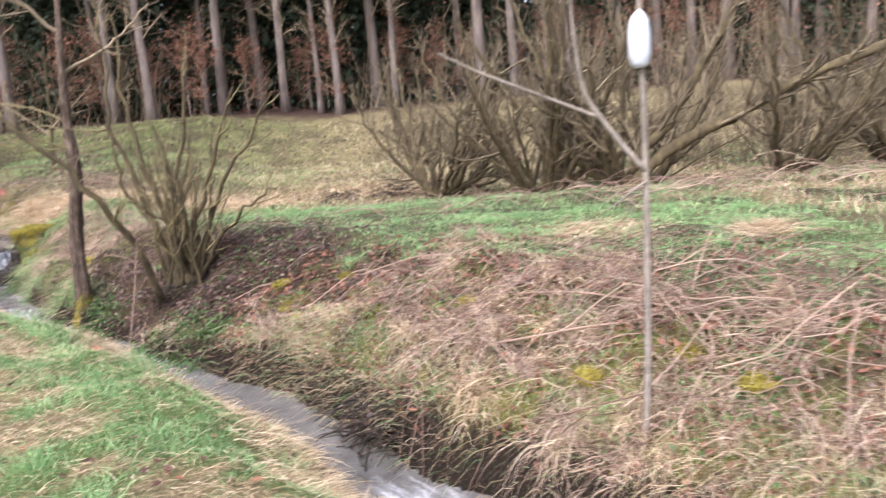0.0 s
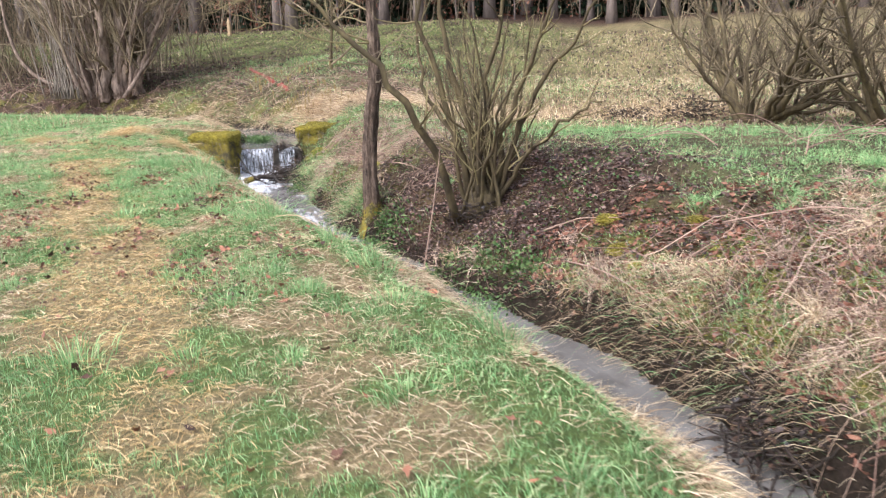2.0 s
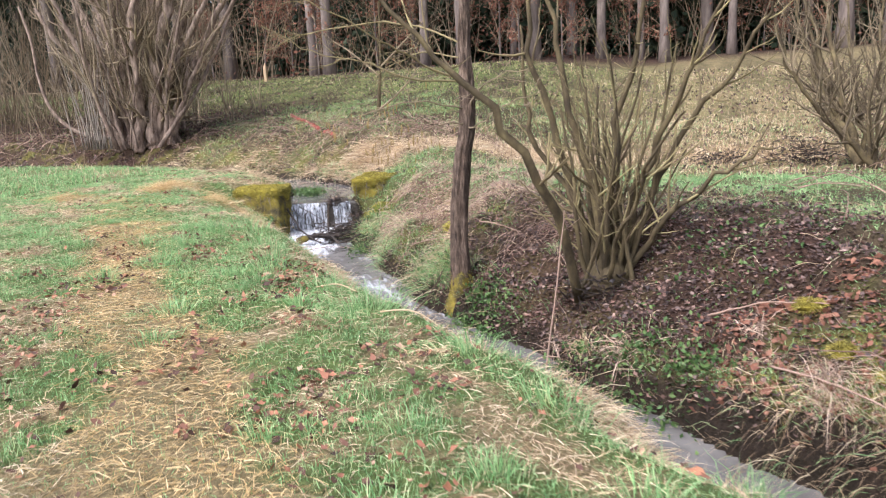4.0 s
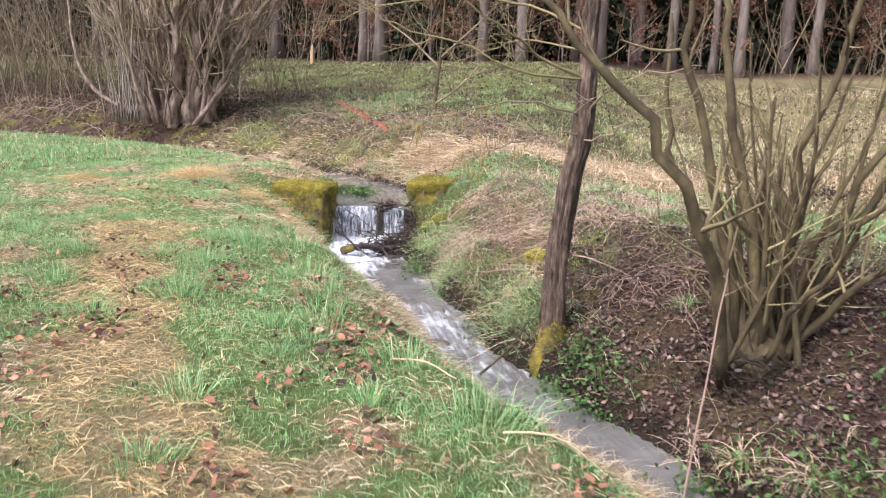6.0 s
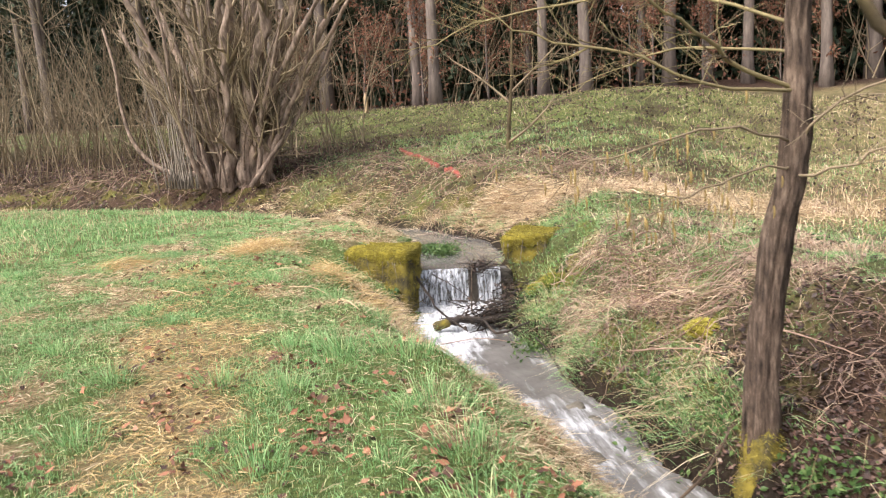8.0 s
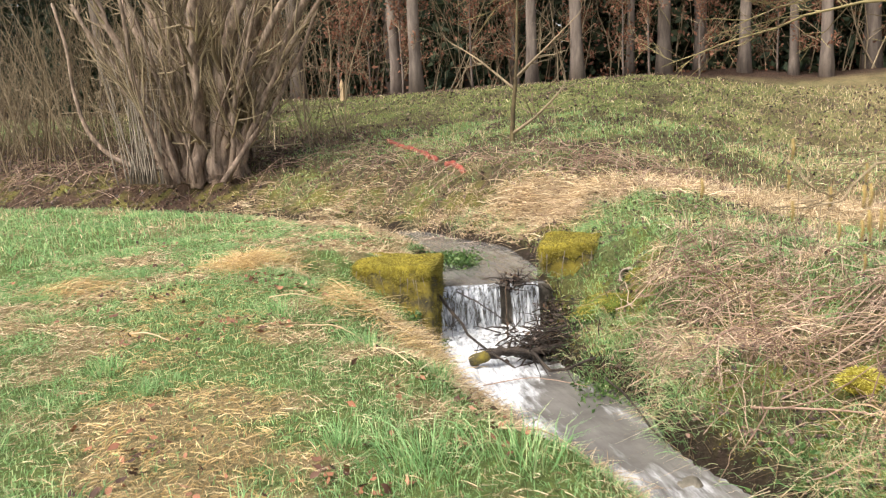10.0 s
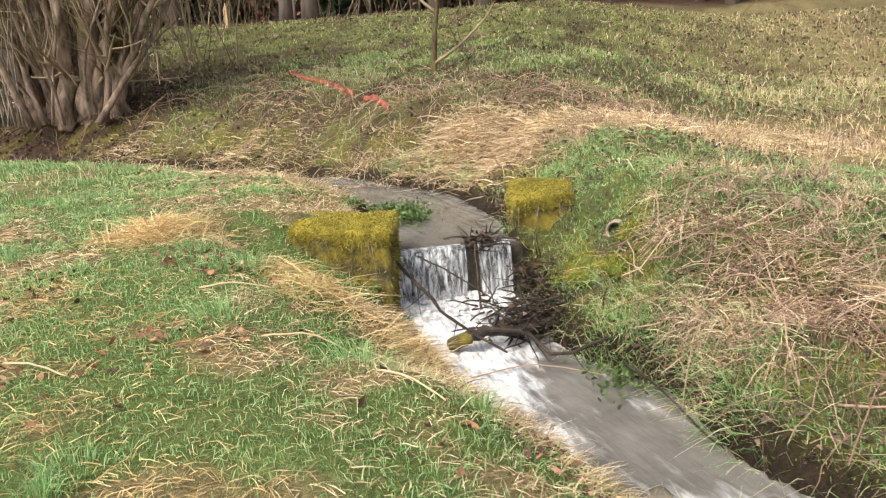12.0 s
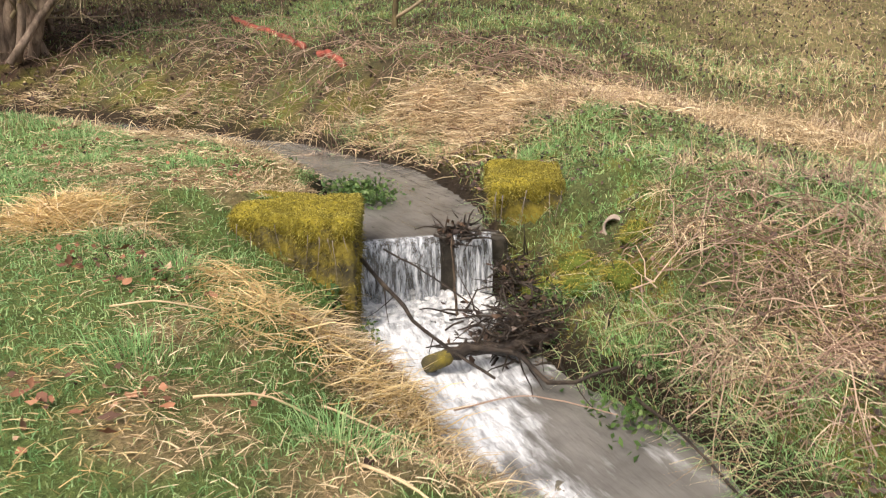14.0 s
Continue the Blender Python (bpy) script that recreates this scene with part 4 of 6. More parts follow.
def shrub(label, x, y, seed, spread, height, n, r0=0.06, extra=()):
    rng = np.random.default_rng(seed)
    z = ground_at(x, y)
    S = []
    for k in range(n):
        az = rng.uniform(0, 2 * np.pi)
        rr = spread * rng.uniform(0.5, 1.0)
        h = height * rng.uniform(0.55, 1.0)
        b = np.array([x + 0.25 * np.cos(az), y + 0.25 * np.sin(az), z - 0.1])
        S.append(([b, b + np.array([np.cos(az) * rr * 0.35, np.sin(az) * rr * 0.35, h * 0.26]), b + np.array([np.cos(az) * rr * 0.72, np.sin(az) * rr * 0.72, h * 0.6]), b + np.array([np.cos(az) * rr, np.sin(az) * rr, h])], r0 * rng.uniform(0.55, 1.25)))
    return stool(label, x, y, rng, S + list(extra) + [6], BUSHBARK, height * 0.8, 0.45, r0 * 0.5, 15, 1.0, 0.25, SHRUBTWIG, 1, 6, "shrub")


stream_tree()
coppice()
young_tree()
willow()
shrub("bare spreading shrub with low mossy limbs", -0.25, 16.4, 41, 2.0, 3.2, 11, 0.075, [([(-0.2, 16.3, -0.4), (0.5, 16.1, 0.05), (1.2, 15.9, 0.12), (1.6, 15.8, -0.25)], 0.07), ([(-0.2, 16.3, -0.35), (-0.9, 16.2, 0.4), (-1.5, 16.1, 1.2), (-1.9, 16.1, 2.2)], 0.06)])
shrub("wide bare shrub with dense brown twigs", 1.8, 14.7, 42, 2.4, 3.8, 13, 0.085, [([(1.8, 14.6, -0.3), (2.6, 14.3, 0.25), (3.3, 14.1, 0.5), (4.1, 14.0, 0.95)], 0.09)])
shrub("wide bare shrub with a thick leaning limb", 3.4, 14.0, 43, 2.8, 4.0, 12, 0.085, [([(2.9, 13.7, -0.3), (3.7, 13.4, 0.4), (5.0, 13.2, 1.1), (6.7, 13.1, 1.8), (8.1, 13.1, 2.1)], 0.14), ([(3.1, 13.8, -0.3), (3.5, 13.4, 0.6), (4.3, 13.2, 1.7), (5.0, 13.1, 2.9)], 0.12)])
shrub("low tangled bare shrub on the meadow edge", 6.0, 13.9, 44, 2.6, 3.3, 12, 0.07)
shrub("wide bare shrub with dense brown twigs", 9.1, 15.1, 45, 2.8, 4.0, 12, 0.08)


def hillside_sapling():
    rng = np.random.default_rng(51)
    x, y = -10.9, 21.2
    z = ground_at(x, y)
    root = tagged(new("sapling"), "small bare leaning tree on the grassy hillside", "tree")
    line = bent([(x, y, z - 0.1), (x + 0.05, y, z + 0.6), (x + 0.14, y, z + 1.3), (x + 0.2, y, z + 2.4), (x + 0.25, y, z + 3.4)], 16)
    part("trunk", Tubes().add(line, np.linspace(0.055, 0.014, 16), 9).mesh("trunk"), BUSHBARK, root)
    for pts, r in (([(x + 0.0, y, z + 0.15), (x + 0.5, y - 0.1, z + 0.45), (x + 0.95, y - 0.1, z + 0.85), (x + 1.1, y, z + 1.1)], 0.035), ([(x + 0.1, y, z + 1.2), (x + 0.7, y, z + 1.7), (x + 1.4, y, z + 2.3)], 0.03), ([(x + 0.1, y, z + 1.0), (x - 0.6, y, z + 1.6), (x - 1.2, y, z + 2.0)], 0.03)):
        ln = bent(pts, 10)
        limb = part("limb", Tubes().add(ln, np.linspace(r, r * 0.3, 10), 6).mesh("limb"), TWIG, root)
        tw = Tubes()
        sprout(rng, tw, ln, r, 8, 0.7, 1)
        tagged(part("twig_spray", tw.mesh("twig_spray"), TWIG, limb), kind="stuff")


hillside_sapling()


# ---- forest behind the meadow ----
def leaf_cloud(rng, P, size):
    """Small leaves as bent triangles pairs at the points P."""
    n = len(P)
    u, v = rng.normal(0, 1, (n, 3)), rng.normal(0, 1, (n, 3))
    u /= np.linalg.norm(u, axis=1)[:, None]
    v -= (v * u).sum(1)[:, None] * u
    v /= np.linalg.norm(v, axis=1)[:, None]
    s = size * rng.uniform(0.6, 1.3, (n, 1))
    fold = np.cross(u, v) * s * rng.uniform(-0.1, 0.45, (n, 1))
    V = np.stack([P - u * s, P + v * s * 0.55 + fold, P + u * s, P - v * s * 0.55 + fold], 1).reshape(-1, 3)
    b = np.arange(n)[:, None] * 4
    return V, np.stack([b + np.array([[0, 1, 2]]), b + np.array([[0, 2, 3]])], 1).reshape(-1, 3)


def dead_leaves(rng, P, size):
    """Curled, lobed leaves lying about."""
    n = len(P)
    tilt = rng.normal(0, 0.45, (n, 3)) + np.array([0, 0, 1.0])
    w = tilt / np.linalg.norm(tilt, axis=1)[:, None]
    u = np.cross(w, rng.normal(0, 1, (n, 3)))
    u /= np.linalg.norm(u, axis=1)[:, None]
    v = np.cross(w, u)
    s = size * rng.uniform(0.5, 1.3, (n, 1))
    ang = np.linspace(0, 2 * np.pi, 9)[:-1]
    rad = np.array([1.0, 0.62, 0.7, 0.5, 0.9, 0.5, 0.7, 0.62])[None, :] * rng.uniform(0.75, 1.25, (n, 8))
    curl = rng.uniform(-0.2, 0.6, (n, 1))
    X, Y = np.cos(ang)[None] * rad, np.sin(ang)[None] * rad * 0.8
    Z = curl * (Y ** 2 * 1.4 + 0.5 * X ** 2) + rng.normal(0, 0.08, (n, 8))
    ring = P[:, None] + s[:, None] * (X[..., None] * u[:, None] + Y[..., None] * v[:, None] + Z[..., None] * w[:, None])
    V = np.concatenate([ring, P[:, None]], 1).reshape(-1, 3)
    b = np.arange(n)[:, None] * 9
    T = np.stack([b + np.array([[k, (k + 1) % 8, 8]]) for k in range(8)], 1).reshape(-1, 3)
    return V, T


def forest_tree(seed):
    rng = np.random.default_rng(seed)
    root = tagged(new("forest_tree"), "tall straight grey-brown forest tree with a high crown", "tree", "forest edge trees")
    h = rng.uniform(13, 16)
    line = wander(rng, (0, 0, -0.3), (0, 0, 1), h, 12, 0.02, 0.3)
    r = np.linspace(0.21, 0.06, 12)
    r[0] = 0.30
    part("trunk", Tubes().add(line, r, 9).mesh("trunk"), FORESTBARK, root)
    tw = Tubes()
    sprout(rng, tw, line[2:], 0.1, 26, 1.7, 1, 0.8, 0.1, 0.3, 0.3, 0.05)
    tagged(part("dead_branchwork", tw.mesh("dead_branchwork"), TWIG, root), kind="stuff")
    q = rng.random(1500)
    zz = h * (0.55 + 0.45 * q)
    rad = 2.3 * (1.05 - q) * np.sqrt(rng.random(1500))
    az = rng.uniform(0, 2 * np.pi, 1500)
    V, T = leaf_cloud(rng, np.stack([rad * np.cos(az), rad * np.sin(az), zz + rng.normal(0, 0.2, 1500)], 1), 0.22)
    part("crown", tri_mesh("crown", V, T), NEEDLES, root)
    return root


def spruce(seed):
    rng = np.random.default_rng(seed)
    root = tagged(new("spruce"), "dense dark green spruce deep in the forest", "tree", "dark spruces")
    h = rng.uniform(14, 18)
    part("trunk", Tubes().add([(0, 0, -0.3), (0, 0, h * 0.5), (0, 0, h)], [0.2, 0.13, 0.03], 7).mesh("trunk"), FORESTBARK, root)
    n = 4200
    q = rng.random(n) ** 1.2
    arm = rng.integers(0, 130, n)
    az = arm * 2.399 + rng.normal(0, 0.16, n)
    zz = h * ((arm + 0.5) / 130)
    rad = 2.6 * (1.02 - (arm + 0.5) / 130) * q
    P = np.stack([rad * np.cos(az), rad * np.sin(az), zz + 0.15 - rad * 0.32 + rng.normal(0, 0.13, n)], 1)
    V, T = leaf_cloud(rng, P, 0.21)
    part("crown", tri_mesh("crown", V, T), NEEDLES, root)
    return root


def beech(seed):
    rng = np.random.default_rng(seed)
    root = tagged(new("young_beech"), "young beech holding red-brown dead leaves", "tree", "young beeches")
    line = wander(rng, (0, 0, -0.2), (0, 0, 1), 5, 9, 0.06, 0.3)
    part("trunk", Tubes().add(line, np.linspace(0.06, 0.015, 9), 6).mesh("trunk"), FORESTBARK, root)
    tw = Tubes()
    sprout(rng, tw, line, 0.05, 24, 1.8, 1, 0.9, 0.0, 0.4, 0.25, 0.12)
    tagged(part("twig_spray", tw.mesh("twig_spray"), TWIG, root), kind="stuff")
    ends = np.concatenate(tw.V)
    P = ends[rng.integers(0, len(ends), 900)] + rng.normal(0, 0.1, (900, 3))
    V, T = leaf_cloud(rng, P, 0.075)
    part("leaves", tri_mesh("leaves", V, T), BEECH, root)
    return root


def plant(makers, places):
    """One of each kind stands at the first places, copies at the others."""
    made = []
    for k, (x, y, s, turn) in enumerate(places):
        m = pose(x, y, ground_at(x, y), 0, 0, turn)
        if k < len(makers):
            ob = makers[k][0](makers[k][1])
            ob.matrix_basis = m
            made.append(ob)
        else:
            src = made[k % len(made)]
            ob = copy_thing(src, m)
        ob.scale = (s, s, s)


rng = np.random.default_rng(77)


def edge_y(x):
    return 31.0 + 4.5 * float(step(-14, 2, np.array([float(x)]))[0]) + (2 if x < -24 else 0)


spots = []
for k in range(58):
    x = -46 + 72 * ((k * 0.618034) % 1.0)
    y = edge_y(x) + abs(rng.normal(0, 6)) + 0.3
    spots.append((x, y, rng.uniform(0.75, 1.5), rng.uniform(0, 360)))
plant([(forest_tree, 61), (forest_tree, 62), (forest_tree, 63)], spots)
spots = []
for k in range(130):
    x = -62 + 104 * ((k * 0.618034 + 0.3) % 1.0)
    y = edge_y(x) + 5 + 14 * rng.random()
    spots.append((x, y, rng.uniform(0.8, 1.2), rng.uniform(0, 360)))
plant([(spruce, 71), (spruce, 72)], spots)
spots = []
for k in range(26):
    x = -26 + 42 * ((k * 0.618034 + 0.15) % 1.0)
    y = edge_y(x) + rng.uniform(0.2, 4)
    spots.append((x, y, rng.uniform(0.5, 0.95), rng.uniform(0, 360)))
plant([(beech, 81), (beech, 82)], spots)


# ---- weir clutter, drain, stones, fallen wood ----
def stick(label, pts, r, mat, rng, name="branch", twigs=0, k=14, taper=0.45):
    root = tagged(new(name), label, "branch")
    ln = bent(pts, k)
    ln[1:-1] += rng.normal(0, r * 0.25, (k - 2, 3))
    part("bough", Tubes().add(ln, np.linspace(r, r * taper, k) * rng.uniform(0.88, 1.12, k), 8).mesh("bough"), mat, root)
    if twigs:
        tw = Tubes()
        sprout(rng, tw, ln, r, twigs, 0.28, 0, 0.7, 0.1, 0.4)
        tagged(part("twig_spray", tw.mesh("twig_spray"), mat, root), kind="stuff")
    return root


rng = np.random.default_rng(91)
log = stick("short rotten log with a mossy end lying across the foam", [(-8.72, 12.95, -0.86), (-8.55, 13.05, -0.82), (-8.3, 13.2, -0.83), (-7.95, 13.4, -0.82)], 0.05, DARKWOOD, rng, "log", 4, 16, 0.7)
part("moss_patch", Tubes().add(bent([(-8.745, 12.93, -0.87), (-8.68, 12.97, -0.85), (-8.6, 13.02, -0.83)], 8), [0.03, 0.047, 0.054, 0.053, 0.052, 0.052, 0.05, 0.045], 14).mesh("moss_patch"), MOSSWALL, log, "yellow-green moss on the log end")
stick("long dark branch leaning from the weir into the foam", [(-9.5, 13.95, -0.47), (-9.1, 13.5, -0.62), (-8.72, 13.12, -0.76), (-8.3, 12.85, -0.86)], 0.018, DARKWOOD, rng, "branch", 5)
stick("thin wet branch across the waterfall", [(-9.25, 13.98, -0.5), (-8.9, 13.85, -0.62), (-8.5, 13.65, -0.78)], 0.009, DARKWOOD, rng, "branch", 5)
stick("upright broken stick in the waterfall", [(-8.68, 13.85, -0.95), (-8.72, 13.95, -0.7), (-8.78, 14.15, -0.42)], 0.012, DEBRIS, rng, "stick")
stick("curved driftwood branch on the stream bank", [(-8.55, 13.1, -0.80), (-8.2, 13.0, -0.76), (-7.95, 12.85, -0.86), (-7.6, 12.85, -0.72)], 0.022, DARKWOOD, rng, "branch", 6)
stick("pale forked root standing at the water's edge", [(-7.75, 13.2, -0.8), (-7.6, 13.45, -0.62), (-7.58, 13.6, -0.42)], 0.03, DARKWOOD, rng, "root", 3)
stick("mossy dead bough on the stream bank", [(-7.5, 12.75, -0.85), (-7.25, 12.4, -0.88), (-7.05, 12.1, -0.96), (-6.9, 11.95, -1.02)], 0.011, DARKWOOD, rng, "branch", 3)
stick("long pale bramble cane bent over the water", [(-8.5, 12.6, -0.95), (-8.1, 12.75, -0.9), (-7.6, 12.6, -0.88)], 0.006, CANE, rng, "cane")
stick("pale dead pole leaning from the bush into the water", [(-4.0, 8.75, -1.2), (-3.95, 9.0, -0.6), (-3.9, 9.2, 0.0), (-3.88, 9.25, 0.25)], 0.008, CANE, rng, "dead_pole", 3)
stick("dark dead stick leaning on the tree's mossy foot", [(-5.85, 10.1, -1.15), (-5.6, 10.25, -0.9), (-5.45, 10.4, -0.62)], 0.013, DEBRIS, rng, "stick", 3)
for x0, y0, x1, y1 in ((-5.6, 11.7, -4.7, 11.0), (-6.4, 11.9, -5.3, 11.2), (-2.7, 9.0, -1.9, 8.5), (-1.0, 7.9, 0.2, 7.4), (0.4, 6.3, 1.5, 5.2), (0.2, 5.6, 1.8, 5.0), (-2.3, 8.0, -1.5, 7.1)):
    z0, z1, zm = ground_at(x0, y0), ground_at(x1, y1), ground_at((x0 + x1) / 2, (y0 + y1) / 2)
    stick("long dead cane lying on the overgrown bank", [(x0, y0, z0 + 0.04), ((x0 + x1) / 2, (y0 + y1) / 2, max(zm, (z0 + z1) / 2) + 0.10), (x1, y1, z1 + 0.05)], 0.009, CANE, rng, "cane", 3)


def marker_post():
    x, y = -19.65, 30.0
    root = tagged(new("marker_post"), "short pale pointed wooden post before the forest", "post")
    z = ground_at(x, y)
    bm = bmesh.new()
    low = [bm.verts.new((x + dx, y + dy, z - 0.2)) for dx, dy in ((-0.06, -0.06), (0.06, -0.06), (0.06, 0.06), (-0.06, 0.06))]
    high = [bm.verts.new((v.co.x, v.co.y, z + 0.55)) for v in low]
    tip = bm.verts.new((x, y, z + 0.75))
    for k in range(4):
        bm.faces.new((low[k], low[(k + 1) % 4], high[(k + 1) % 4], high[k]))
        bm.faces.new((high[k], high[(k + 1) % 4], tip))
    m = bpy.data.meshes.new("post")
    bm.to_mesh(m)
    bm.free()
    part("post", m, STRAW, root)


marker_post()


def heap(label, cx, cy, cz, rx, ry, rz, n, seed, name="driftwood_heap"):
    r = np.random.default_rng(seed)
    root = tagged(new(name), label, "debris")
    t = Tubes()
    for _ in range(n):
        p = np.array([cx, cy, cz]) + r.normal(0, 0.45, 3) * np.array([rx, ry, rz])
        w = r.normal(0, 1, 3) * np.array([1, 1, 0.35])
        t.add(wander(r, p, w, r.uniform(0.10, 0.34), 5, 0.3), np.linspace(0.008, 0.003, 5) * r.uniform(0.6, 1.6), 4)
    tagged(part("driftwood", t.mesh("driftwood"), DARKWOOD, root), "small dark wet twigs", kind="stuff")
    P = np.array([cx, cy, cz]) + r.normal(0, 0.4, (n * 3, 3)) * np.array([rx, ry, rz])
    V, T = dead_leaves(r, P, 0.03)
    tagged(part("wet_leaves", tri_mesh("wet_leaves", V, T), WETLEAF, root), "wet brown leaves", kind="stuff")
    return root


heap("dark heap of wet twigs caught on the weir", -8.78, 14.36, -0.48, 0.16, 0.16, 0.10, 60, 5)
heap("dark heap of driftwood behind the mossy log", -8.2, 13.45, -0.84, 0.45, 0.3, 0.16, 150, 6)
heap("dark twigs and leaves washed against the bank", -0.72, 5.85, -0.98, 0.42, 0.42, 0.26, 170, 7)
heap("brown pile of rotten wood at the shrub's foot", -1.24, 17.3, ground_at(-1.24, 17.3) + 0.1, 0.8, 0.45, 0.42, 190, 8, "brushwood_pile")
heap("brown pile of rotten wood on the meadow", -2.6, 17.9, ground_at(-2.6, 17.9) + 0.04, 0.7, 0.35, 0.22, 110, 9, "brushwood_pile")
heap("roots and dead twigs at the bush's foot", -3.62, 9.85, -0.62, 0.5, 0.4, 0.2, 110, 10, "brushwood_pile")


def drain():
    root = tagged(new("drain_pipe"), "short fired-clay drain pipe poking out of the bank", "pipe")
    n, V, T = 24, [], []
    for r, y in ((0.085, 0.5), (0.085, 0.0), (0.078, -0.012), (0.066, 0.0), (0.066, 0.5)):
        V += [(r * math.cos(2 * math.pi * k / n), y, r * math.sin(2 * math.pi * k / n)) for k in range(n)]
    for j in range(4):
        for k in range(n):
            a, b, c, d = j * n + k, j * n + (k + 1) % n, (j + 1) * n + (k + 1) % n, (j + 1) * n + k
            T += [(a, b, c), (a, c, d)]
    part("pipe_wall", tri_mesh("pipe_wall", V, T, True), PIPEMAT, root)
    # Dark disc down the bore, standing in for the shade inside.
    V = [(0.07 * math.cos(2 * math.pi * k / n), 0.3, 0.07 * math.sin(2 * math.pi * k / n)) for k in range(n)] + [(0, 0.3, 0)]
    part("bore_shade", tri_mesh("bore_shade", V, [(k, (k + 1) % n, n) for k in range(n)]), DARKSTONE, root, "dark disc in place of the shade inside the pipe")
    root.matrix_basis = pose(-7.6, 14.45, -0.385, -6, 0, -8)


drain()


def red_tube():
    """A ribbed plastic drain tube lying on the slope."""
    root = tagged(new("drain_tube"), "faded red plastic drain tube lying on the slope", "tube")
    for (x0, y0), (x1, y1) in (((-14.2, 22.4), (-11.9, 19.75)), ((-11.55, 19.4), (-11.05, 18.95))):
        k = 60
        P = np.array([(x0 + (x1 - x0) * q, y0 + (y1 - y0) * q, ground_at(x0 + (x1 - x0) * q, y0 + (y1 - y0) * q) + 0.025) for q in np.linspace(0, 1, k)])
        part("tube_length", Tubes().add(P, 0.048 + 0.006 * (np.arange(k) % 2), 10).mesh("tube_length"), REDPLASTIC, root)


red_tube()


def stone(label, x, y, z, r, seed, mat):
    bm = bmesh.new()
    bmesh.ops.create_icosphere(bm, subdivisions=3, radius=r)
    for v in bm.verts:
        v.co *= 1 + 0.35 * noise.noise(v.co * (1.3 / r) + Vector((seed, 0, 0))) + 0.1 * noise.noise(v.co * (4 / r))
        v.co.z *= 0.6
    m = bpy.data.meshes.new("stone")
    bm.to_mesh(m)
    bm.free()
    m.polygons.foreach_set("use_smooth", np.ones(len(m.polygons), bool))
    ob = part("stone", m, mat)
    ob.location = (x, y, z)
    return tagged(ob, label, "stone", "stones in the stream")


for k, (x, y, r) in enumerate(((-6.93, 11.15, 0.11), (-6.75, 11.5, 0.10), (-6.4, 10.75, 0.10), (-6.55, 11.35, 0.07), (-6.0, 10.2, 0.08), (-7.3, 11.5, 0.07), (-4.1, 8.3, 0.07), (-0.85, 5.2, 0.10), (-7.9, 12.05, 0.06), (-5.3, 9.75, 0.06))):
    zz = float(level(brook(np.array([x]), np.array([y]))[1])[0])
    stone("dark wet stone breaking the stream surface", x, y, zz - r * 0.33, r, k * 3.1, CONCRETE)


def cushion(label, x, y, r, seed, mat=MOSS, name="moss_cushion", nap=MOSSBLADE, lift=0.12):
    bm = bmesh.new()
    bmesh.ops.create_icosphere(bm, subdivisions=3, radius=r)
    for v in bm.verts:
        v.co *= 1 + 0.3 * noise.noise(v.co * (1.6 / r) + Vector((seed, 0, 0)))
        v.co.z *= 0.6
    bmesh.ops.translate(bm, verts=bm.verts, vec=(x, y, ground_at(x, y) + r * lift))
    m = bpy.data.meshes.new("cushion")
    bm.to_mesh(m)
    bm.free()
    root = tagged(new(name), label, "moss")
    part("cushion", m, mat, root)
    V, T = fuzz(np.random.default_rng(seed), m, 1200, 0.03, lambda P, n, q: n[:, 2] > -0.4)
    tagged(part("moss_nap", tri_mesh("moss_nap", V, T), nap, root), kind="stuff")


for k, (x, y, r) in enumerate(((-1.65, 7.7, 0.10), (-1.85, 8.1, 0.12), (0.86, 5.0, 0.13), (1.5, 4.8, 0.12), (1.75, 4.3, 0.15), (-2.0, 8.6, 0.13), (-1.2, 8.2, 0.1), (0.1, 6.6, 0.12))):
    cushion("bright yellow-green moss cushion on the bank", x, y, r * 0.75, 100 + k)


LEMON = material("lemon_moss", [(0, (0.34, 0.31, 0.04)), (0.5, (0.58, 0.54, 0.10)), (1, (0.78, 0.73, 0.22))], 4, 0.9, 0, island=True, thin=0.3)
cushion("bright lemon-yellow moss clump among the brambles", -5.78, 11.85, 0.12, 131, MOSS, "moss_cushion", LEMON, 0.6)
GREENMOSS = material("green_moss", [(0.25, (0.045, 0.06, 0.015)), (0.5, (0.11, 0.15, 0.03)), (0.75, (0.21, 0.24, 0.05))], 8, 1.0, 1.0, 60, spec=0.1)
for k, (x, y, r) in enumerate(((-8.02, 14.12, 0.20), (-7.78, 13.82, 0.17), (-8.22, 14.36, 0.14), (-7.55, 13.6, 0.15), (-7.82, 14.28, 0.17), (-7.42, 14.2, 0.14))):
    cushion("dark green moss hummock under the drain", x, y, r, 140 + k, GREENMOSS, "moss_hummock")


for k, (x, y, h) in enumerate(((-6.75, 13.9, 0.55), (-6.6, 14.2, 0.45), (-6.1, 14.0, 0.6), (-6.3, 13.6, 0.4), (-5.9, 14.4, 0.5), (-7.0, 14.4, 0.42), (-5.5, 13.7, 0.5), (-3.1, 12.1, 0.75), (-4.1, 11.6, 0.6))):
    z = ground_at(x, y)
    lean = rng.normal(0, 0.07, 2)
    st = tagged(new("weed_stalk"), "thin upright green-brown stalk in the bank grass", "stalk", "stalks on the bank")
    ln = bent([(x, y, z - 0.05), (x + lean[0] * 0.5, y + lean[1] * 0.5, z + h * 0.5), (x + lean[0], y + lean[1], z + h)], 8)
    part("stalk", Tubes().add(ln, np.linspace(0.006, 0.003, 8), 5).mesh("stalk"), TWIG, st)
